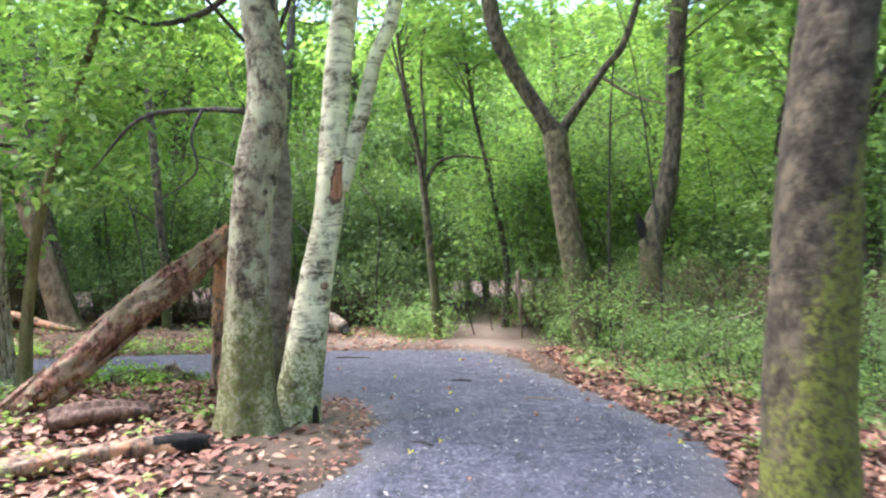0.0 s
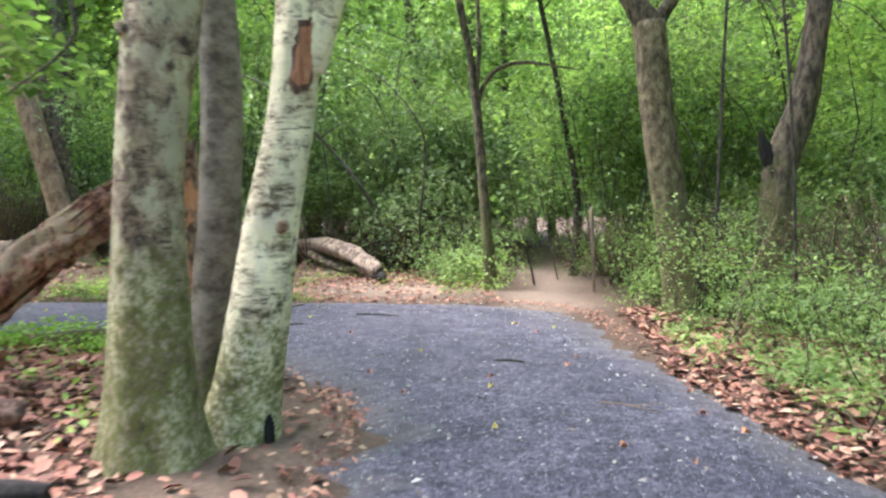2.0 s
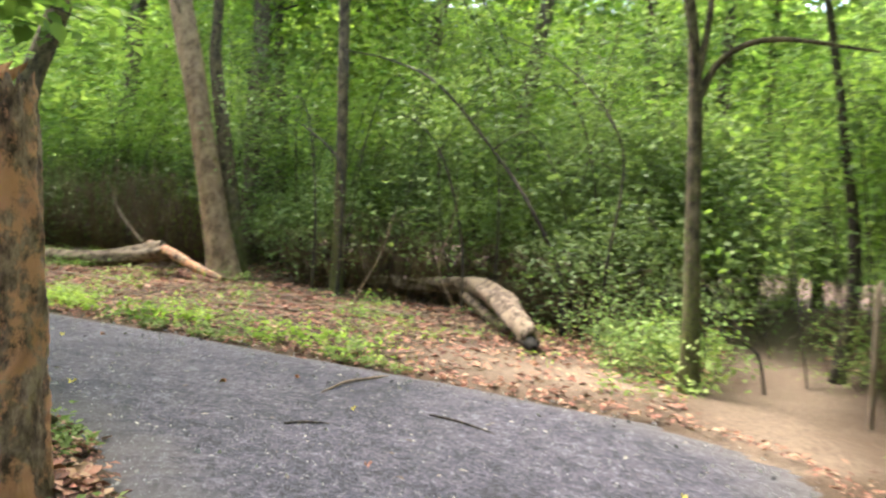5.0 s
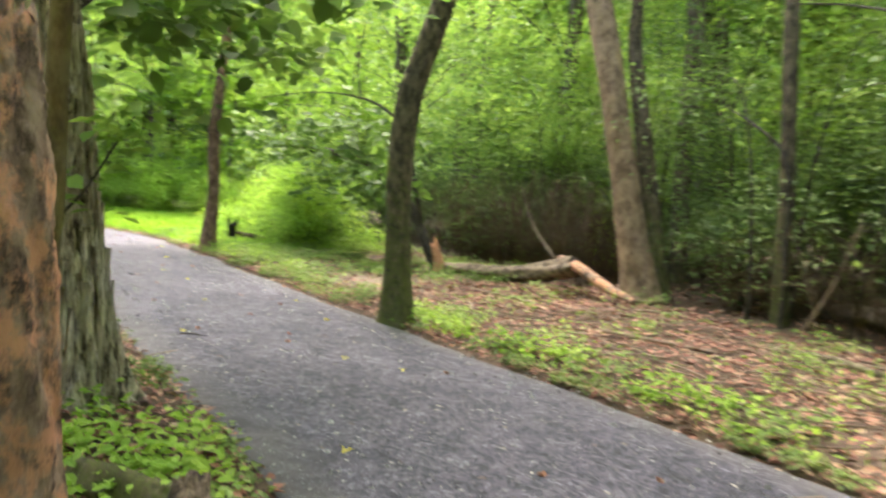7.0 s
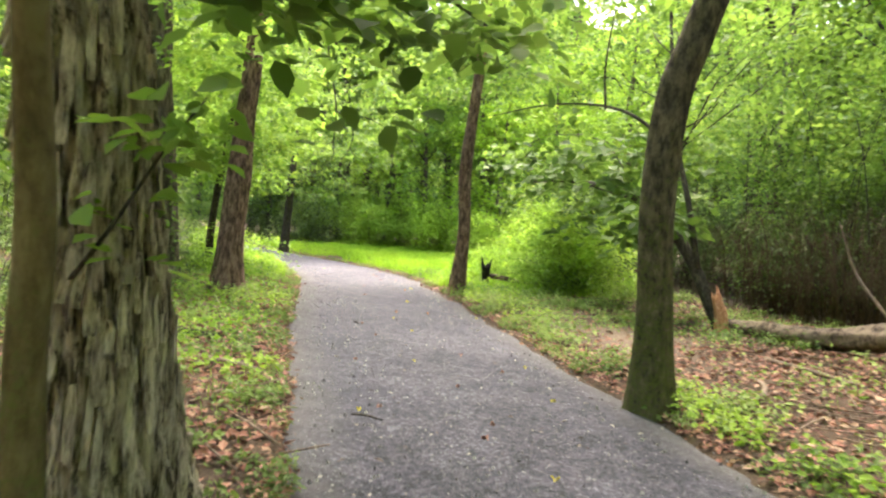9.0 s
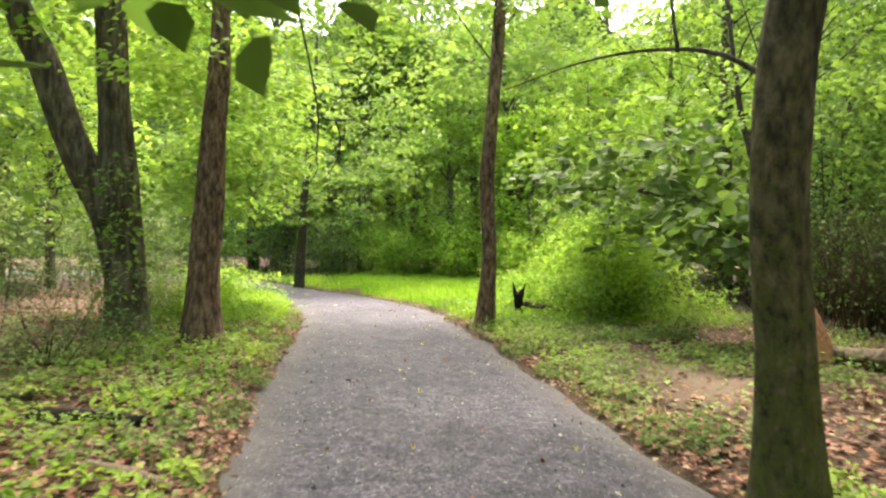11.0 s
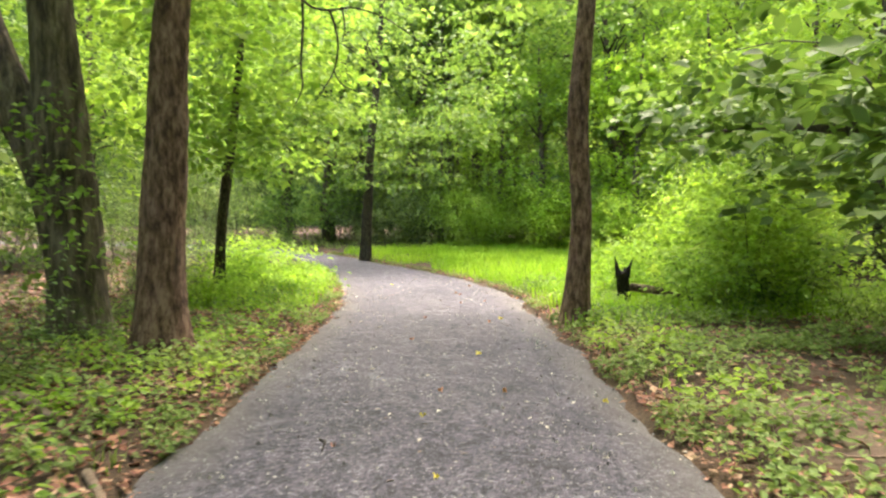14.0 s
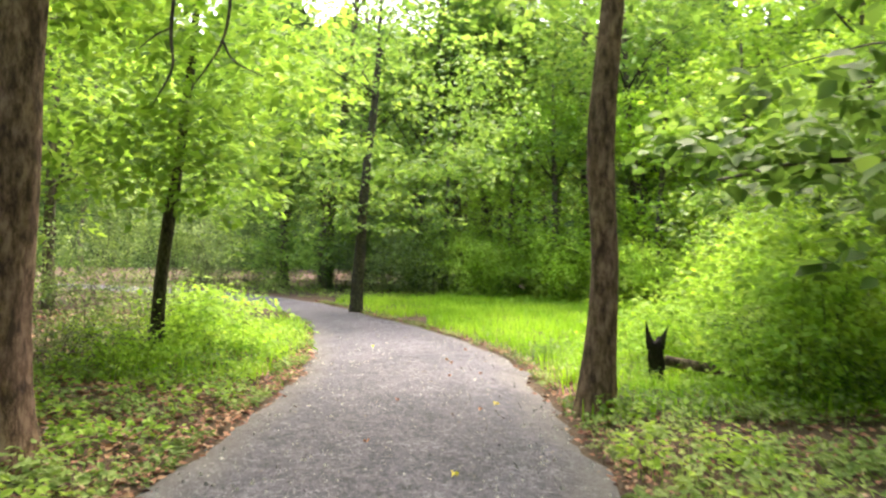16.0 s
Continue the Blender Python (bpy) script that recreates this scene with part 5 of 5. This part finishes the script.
# ---- ground cover ----
def spots(r, zones, keep=0.04, soft=0.12):
    """Many places in zones (x0, x1, y0, y1, per square metre), clustered, off the path."""
    X = []
    for x0, x1, y0, y1, den in zones:
        k = int((x1 - x0) * (y1 - y0) * den)
        X.append(np.stack([r.uniform(x0, x1, k), r.uniform(y0, y1, k)], -1))
    P = np.concatenate(X)
    d = off_path(P[:, 0], P[:, 1])
    ok = (d > keep + np.abs(r.normal(0, soft, len(P)))) & (trail_dist(P[:, 0], P[:, 1]) > 0.55 + np.abs(r.normal(0, 0.15, len(P))))
    ok &= r.uniform(0, 1, len(P)) > 0.78 * bare_at(P[:, 0], P[:, 1])
    P, d = P[ok], d[ok]
    return P, ground_z(P[:, 0], P[:, 1], d), d


def edge_spots(r, per, spread, x_most=-2.0, x_least=-36.0):
    """Places strewn along both edges of the path."""
    out = []
    for E, s in ((EDGE_L, -1), (EDGE_R, 1)):
        for a, b in zip(E[:-1], E[1:]):
            n = r.poisson(per * np.linalg.norm(b - a))
            if n and a[1] > 2 and x_least < a[0] < x_most:
                u = r.uniform(0, 1, (n, 1))
                d = unit(b - a)
                side = np.array((d[1], -d[0]))
                side = side if off_path(*(a + side * 0.3))[0] > 0 else -side
                out.append(a * (1 - u) + b * u + side * (np.abs(r.normal(0, spread, (n, 1))) - 0.07))
    return np.concatenate(out)


def weeds(label, seed, zones, size, height, mat, leaves=9, clump=0.0, keep=0.1, full=False):
    r = np.random.RandomState(seed)
    if zones:
        P, z, d = spots(r, zones, keep)
    else:
        P = edge_spots(r, 50, 0.16)
        z = np.maximum(ground_z(P[:, 0], P[:, 1]), 0.03)
    ok = lumps(P[:, 0] * 1.9 + seed, P[:, 1] * 1.9) + r.normal(0, 0.25, len(P)) > clump
    P, z = P[ok], z[ok]
    n = len(P)
    h = height * r.uniform(0.4, 1.3, n)
    B = np.repeat(np.concatenate([P, z[:, None]], -1), leaves, 0)
    hh = np.repeat(h, leaves) * r.uniform(0.25, 1, n * leaves)
    a = r.uniform(0, 6.28, n * leaves)
    out = np.stack([np.cos(a), np.sin(a), np.zeros_like(a)], -1)
    spread = np.repeat(h, leaves) * r.uniform(0.1, 0.55, n * leaves)
    C = B + out * spread[:, None] + np.stack([0 * hh, 0 * hh, hh], -1)
    D = unit(out + np.stack([r.normal(0, 0.3, len(a)), r.normal(0, 0.3, len(a)), r.normal(0.05, 0.35, len(a))], -1))
    N = unit(np.stack([r.normal(0, 0.4, len(a)), r.normal(0, 0.4, len(a)), np.ones(len(a))], -1))
    N = unit(N - D * (N * D).sum(-1, keepdims=True))
    V, F = leaf_shape(C, D, N, size * r.uniform(0.6, 1.4, len(a)), 0.3, full)
    # a stalk for each plant
    w = 0.004
    S0 = np.concatenate([P, z[:, None] - 0.01], -1)
    top = S0 + np.stack([r.normal(0, 0.05, n), r.normal(0, 0.05, n), h], -1)
    sv = np.stack([S0 - (w, 0, 0), S0 + (w, 0, 0), S0 + (0, w, 0), top], 1).reshape(-1, 3)
    i = np.arange(n)[:, None] * 4
    sf = np.concatenate([i + (0, 1, 3), i + (1, 2, 3), i + (2, 0, 3)])
    lone("weeds", joined([(V, F), (sv, [sf])]), mat, (0, 0, 0), label, "weeds", kind="stuff", smooth=False)


def grass(label, seed, zones, height, mat, clump=-2.0, wide=0.006):
    r = np.random.RandomState(seed)
    P, z, d = spots(r, zones, 0.02)
    ok = lumps(P[:, 0] * 1.3 + seed, P[:, 1] * 1.3) + r.normal(0, 0.3, len(P)) > clump
    P, z = P[ok], z[ok]
    n = len(P)
    a = r.uniform(0, 6.28, n)
    h = height * r.uniform(0.4, 1.4, n)
    lean = np.stack([np.cos(a), np.sin(a)], -1) * (h * r.uniform(0.15, 0.7, n))[:, None]
    side = np.stack([-np.sin(a), np.cos(a)], -1) * (wide * r.uniform(0.7, 1.5, n))[:, None]
    lo = z - 0.01
    V = np.stack([np.c_[P - side, lo], np.c_[P + side, lo], np.c_[P + lean * 0.35 + side * 0.7, z + h * 0.6], np.c_[P + lean * 0.35 - side * 0.7, z + h * 0.6], np.c_[P + lean, z + h * 0.95]], 1).reshape(-1, 3)
    i = np.arange(n)[:, None] * 5
    lone("grass", (V, [i + (0, 1, 2, 3), i + (3, 2, 4)]), mat, (0, 0, 0), label, "grass", kind="stuff", smooth=False)


def litter(label, seed, zones, size, keep=0.0, clump=-0.5, curled=False):
    r = np.random.RandomState(seed)
    if zones:
        P, z, d = spots(r, zones, keep)
    else:
        P = edge_spots(r, 95, 0.16, 3.0)
        z = np.maximum(ground_z(P[:, 0], P[:, 1]), 0.05)
    ok = lumps(P[:, 0] * 1.4 + seed, P[:, 1] * 1.4) + r.normal(0, 0.4, len(P)) > clump
    P, z = P[ok], z[ok]
    n = len(P)
    a = r.uniform(0, 6.28, n)
    D = unit(np.stack([np.cos(a), np.sin(a), r.normal(0, 0.25, n)], -1))
    N = unit(np.stack([r.normal(0, 0.35, n), r.normal(0, 0.35, n), np.ones(n)], -1))
    N = unit(N - D * (N * D).sum(-1, keepdims=True))
    S = size * r.uniform(0.5, 1.4, n)
    if curled:
        C, W, s = np.c_[P, z + r.uniform(0.006, 0.03, n)], unit(np.cross(N, D)), S[:, None]
        bend = r.uniform(0.02, 0.22, (n, 1))
        rows = [C, C + D * 0.3 * s + W * 0.27 * s + N * bend * 0.7 * s, C + D * 0.68 * s + W * 0.22 * s + N * bend * s, C + D * s + N * bend * 0.2 * s,
                C + D * 0.68 * s - W * 0.24 * s + N * bend * s, C + D * 0.32 * s - W * 0.26 * s + N * bend * 0.6 * s, C + D * 0.5 * s]
        i = np.arange(n)[:, None] * 7
        lone("leaf_litter", (np.stack(rows, 1).reshape(-1, 3), [np.concatenate([i + (k, (k + 1) % 6, 6) for k in range(6)])]), M_LITTER, (0, 0, 0), label, "leaf litter", kind="stuff")
        return
    lone("leaf_litter", leaf_shape(np.c_[P, z + r.uniform(0.008, 0.035, n)], D, N, S, 0.3), M_LITTER, (0, 0, 0), label, "leaf litter", kind="stuff", smooth=False)


def twigs(label, seed, zones):
    r = np.random.RandomState(seed)
    P, z, d = spots(r, zones, 0.1)
    made = []
    for (x, y), g in zip(P, z):
        a, l = r.uniform(0, 6.28), r.uniform(0.15, 0.6)
        c, s = math.cos(a) * l, math.sin(a) * l
        rad = r.uniform(0.003, 0.011)
        made.append(tube([(x - c, y - s, g + 0.02, rad), (x + r.normal(0, 0.04), y + r.normal(0, 0.04), g + r.uniform(0.02, 0.06), rad), (x + c, y + s, g + r.uniform(0.01, 0.08), rad * 0.5)], 5, 2, 0.05, int(r.randint(999))))
    lone("twigs", joined(made), M_STICK, (0, 0, 0), label, "twigs", kind="stuff")


litter("large reddish dead leaves beneath the pale trunks", 400, [(-5.5, -1.75, 3, 10, 330), (-1.75, -0.7, 3, 9.5, 40), (1.6, 3.6, 4, 13, 260)], 0.10, clump=-1.2, keep=-0.15, curled=True)
litter("red-brown dead leaves under the trees", 401, [(-5.5, -1.75, 3, 10, 80), (-1.75, -0.7, 3, 9.5, 50), (1.6, 3.6, 4, 13, 80), (-12, -3, 8, 10.9, 260), (-12, 0, 13.9, 19, 190), (-24, -12, 8, 10.9, 220), (-22, -10, 13.7, 20.4, 90)], 0.085, clump=-0.9, keep=-0.22)
litter("scattered dead leaves deeper in the wood", 402, [(-6, 6, -1, 3.5, 60), (-30, -5, 3, 8, 50), (-12, 6, 18, 26, 40), (3, 7, 6, 16, 60)], 0.11)
weeds("low green weeds along the path edge", 403, [(-13, -3.4, 14.0, 15.0, 40), (-24, -12, 14.0, 17.0, 80), (-24, -12, 17, 20.4, 30), (-26, -12, 7.8, 10.7, 55), (1.8, 4.6, 5, 13.6, 55), (-5.4, -3, 8.6, 10.6, 18), (-12, -6.2, 8.5, 10.7, 40)], 0.06, 0.2, M_WEED, 11, 0.12, 0.0, True)
weeds("sparse woodland herbs among dead leaves", 404, [(-14, 0, 15, 19, 7), (-5.5, -1.5, 4, 9, 7), (-20, -5, 4, 8.5, 14), (4, 8, 5, 16, 14), (-0.9, 0.1, 14.4, 15.4, 60), (-46, -37, 2, 24, 8)], 0.07, 0.26, M_WEED, 9, 0.0)
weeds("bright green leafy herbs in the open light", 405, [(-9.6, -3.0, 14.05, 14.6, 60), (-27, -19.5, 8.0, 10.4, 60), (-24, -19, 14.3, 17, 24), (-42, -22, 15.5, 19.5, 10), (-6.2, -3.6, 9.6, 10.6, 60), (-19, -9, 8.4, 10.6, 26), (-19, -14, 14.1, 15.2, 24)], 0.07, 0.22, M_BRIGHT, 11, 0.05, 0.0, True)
weeds("small weeds creeping over the path edge", 409, [], 0.05, 0.09, M_WEED, 8, 0.05)
litter("dead leaves and scraps gathered along the path edge", 410, [], 0.055, clump=-0.6)
grass("lush bright grass in the clearing", 406, [(-43, -18.5, 12.2, 19.5, 190), (-28, -20, 8.6, 10.4, 120), (-38, -30, 9, 13, 120)], 0.22, M_GRASS, -0.9, 0.009)
grass("thin grass along the path edges", 407, [(-19, -2.5, 13.7, 14.5, 130), (-20, -6, 10.0, 10.95, 90)], 0.10, M_WEED, 0.1)
twigs("dead twigs strewn over the woodland floor", 408, [(-13, -3, 14.2, 18.5, 2.6), (-9, -3.0, 15.2, 18.8, 9), (-5.5, -1.6, 4, 9, 2.5), (-12, -5, 8, 10.5, 3), (-20, -12, 8, 10.5, 2), (2, 4, 5, 12, 2)])


# ---- what lies on the path ----
def path_crumbs():
    r = np.random.RandomState(410)
    n = 8000
    P = np.stack([np.r_[r.uniform(-1.2, 2.1, n // 3), r.uniform(-26, 1, n - n // 3)], np.r_[r.uniform(1.5, 11, n // 3), r.uniform(10.6, 14, n - n // 3)]], -1)
    P = P[off_path(P[:, 0], P[:, 1]) < -0.15]
    n = len(P)
    s = (0.006 + 0.018 * r.uniform(0, 1, n) ** 5)[:, None]
    c = np.c_[P, np.full(n, 0.068)]
    V = np.stack([c + s * np.array(q) * r.uniform(0.6, 1.3, (n, 3)) for q in ((1, 0, -0.6), (-0.5, 0.9, -0.6), (-0.5, -0.9, -0.6), (0, 0, 0.7))], 1).reshape(-1, 3)
    i = np.arange(n)[:, None] * 4
    k = Mat("pale_grit")
    m = k.done(k.ramp(k.node("NewGeometry").outputs["Random Per Island"], [(0.0, (0.05, 0.05, 0.055)), (0.4, (0.2, 0.195, 0.19)), (1.0, (0.45, 0.44, 0.41))]), 0.8)
    lone("gravel", (V, [np.concatenate([i + (0, 1, 3), i + (1, 2, 3), i + (2, 0, 3)])]), m, (0, 0, 0), "loose pale grit and crumbs on the path", "gravel", kind="stuff", smooth=False)


path_crumbs()


def path_scraps():
    """Scraps of pale leaf and bark trodden flat into the path."""
    r = np.random.RandomState(412)
    n = 1500
    P = np.stack([np.r_[r.uniform(-1.2, 2.1, n // 3), r.uniform(-28, 1, n - n // 3)], np.r_[r.uniform(1.5, 11, n // 3), r.uniform(10.4, 14.2, n - n // 3)]], -1)
    P = P[off_path(P[:, 0], P[:, 1]) < -0.08]
    n = len(P)
    a = r.uniform(0, 6.28, n)
    D = unit(np.stack([np.cos(a), np.sin(a), r.normal(0, 0.12, n)], -1))
    N = unit(np.stack([r.normal(0, 0.15, n), r.normal(0, 0.15, n), np.ones(n)], -1))
    N = unit(N - D * (N * D).sum(-1, keepdims=True))
    k = Mat("trodden_scraps")
    m = k.done(k.ramp(k.node("NewGeometry").outputs["Random Per Island"], [(0.0, (0.06, 0.05, 0.045)), (0.35, (0.18, 0.14, 0.11)), (0.6, (0.34, 0.30, 0.25)), (1.0, (0.55, 0.52, 0.44))]), 0.8)
    lone("leaf_scraps", leaf_shape(np.c_[P, np.full(n, 0.078)], D, N, 0.02 + 0.05 * r.uniform(0, 1, n) ** 2, 0.24), m, (0, 0, 0), "pale scraps of leaf and bark trodden into the path", "leaf litter", kind="stuff", smooth=False)


path_scraps()


def fallen_leaf(x, y, turn, s, mat, label):
    a = np.linspace(0, 2 * math.pi, 15, endpoint=False)
    rad = s * (0.62 + 0.38 * np.cos(a * 5 / 2 * 2) * 0.55 + 0.1 * np.cos(a))
    rim = np.stack([np.cos(a) * rad, np.sin(a) * rad * 0.85, 0.018 * np.cos(2 * a + turn) + 0.012], -1)
    V = np.vstack([rim, [(0, 0, 0.004)], rim + (0, 0, 0.002)])
    i = np.arange(15)
    F = [np.stack([i, (i + 1) % 15, np.full(15, 15)], -1)]
    me = mesh_of("fallen_leaf", V[:16], F, mat)
    ob = new("fallen_leaf", me)
    ob.matrix_world = pose(x, y, 0.072, 0, 0, math.degrees(turn))
    return tagged(ob, label, "leaf", "leaves fallen on the path")


r = np.random.RandomState(411)
for k in range(70):
    for _ in range(30):
        x, y = (r.uniform(-1, 2), r.uniform(3, 12)) if k < 30 else (r.uniform(-24, 0), r.uniform(10.8, 13.9))
        if off_path(x, y)[0] < -0.2:
            break
    pick = r.uniform()
    m, lb = (M_YELLOW, "yellow fallen leaf on the path") if pick < 0.25 else ((M_FALLEN, "russet fallen leaf on the path") if pick < 0.65 else (M_LITTER, "withered brown leaf on the path"))
    fallen_leaf(x, y, r.uniform(0, 6), r.uniform(0.02, 0.045), m, lb)
for x, y, a, l in ((-1.53, 12.4, -0.25, 0.28), (-2.4, 11.58, 0.8, 0.13), (0.2, 9.6, 2.9, 0.12), (-0.2, 6.2, 2.4, 0.10), (-8.2, 11.3, 1.0, 0.11), (-13.4, 11.6, 0.3, 0.08)):
    c, s = math.cos(a) * l, math.sin(a) * l
    log("stick", [(x - c, y - s, 0.075, 0.008), (x, y + 0.02, 0.08, 0.010), (x + c, y + s, 0.075, 0.005)], M_TWIG, "short dark stick lying on the path", int(100 * l), seg=6, category="stick")
log("twig", [(0.82, 8.22, 0.078, 0.005), (1.0, 8.1, 0.09, 0.006), (1.16, 8.0, 0.08, 0.003)], M_STICK, "thin pale forked twig lying on the path", 83, [("fork", [(1.0, 8.1, 0.088, 0.004), (1.14, 8.12, 0.09, 0.003), (1.24, 8.16, 0.08, 0.002)], M_STICK)], seg=6, category="stick")
for k, (x, y, a, l, rad, m, lb) in enumerate(((-12.45, 8.1, 1.2, 0.55, 0.09, M_LOGBARK, "short weathered log among dead leaves"), (-10.02, 10.1, 0.92, 0.42, 0.035, M_STICK, "fallen brown branch beside the path"),
                                              (-11.6, 9.35, 1.35, 0.5, 0.06, M_CHAR_HOLLOW, "dark rotten log among dead leaves"), (-12.5, 10.55, 0.5, 0.4, 0.03, M_STICK, "pale fallen branch among green weeds"),
                                              (-7.4, 8.9, 0.5, 0.6, 0.04, M_STICK, "fallen brown branch beside the path"), (-9.5, 15.6, 2.6, 0.6, 0.035, M_STICK, "fallen brown branch on the litter"), (-6.6, 16.4, 0.3, 0.7, 0.03, M_STICK, "fallen brown branch on the litter"),
                                              (-5.2, 17.6, 2.9, 0.8, 0.04, M_LOGBARK, "fallen brown branch on the litter"), (-10.6, 17.0, 0.2, 0.7, 0.035, M_STICK, "fallen brown branch on the litter"), (-14.3, 9.2, 0.8, 0.6, 0.04, M_STICK, "fallen brown branch on the litter"))):
    c, s = math.cos(a) * l, math.sin(a) * l
    log("fallen_branch", [(*on(x - c, y - s, rad * 0.8), rad), (*on(x, y + 0.05, rad), rad * 0.95), (*on(x + c, y + s, rad * 0.8), rad * 0.7)], m, lb, 130 + k, seg=9, category="branch")
for k, rows in enumerate(([(2.45, 10.6, 0.0, 0.016), (2.5, 10.6, 0.5, 0.013), (2.62, 10.55, 0.85, 0.008), (2.7, 10.5, 1.15, 0.004)], [(4.0, 10.4, 0.1, 0.03), (3.7, 10.2, 0.55, 0.025), (4.1, 9.9, 0.75, 0.02), (4.3, 9.7, 1.3, 0.01)],
                          [(3.2, 9.6, 0.2, 0.03), (3.7, 9.5, 0.42, 0.028), (4.3, 9.4, 0.5, 0.02)], [(-4.0, 18.2, 0.1, 0.016), (-4.3, 18.0, 0.8, 0.013), (-4.1, 17.9, 1.5, 0.008), (-4.0, 17.8, 2.1, 0.004)])):
    log("dead_sapling", [(x, y, z + gz(x, y), q) for x, y, z, q in rows], M_STICK, "bare pale dead stem standing in the shrubs", 150 + k, seg=6, rough=0.05, category="branch")
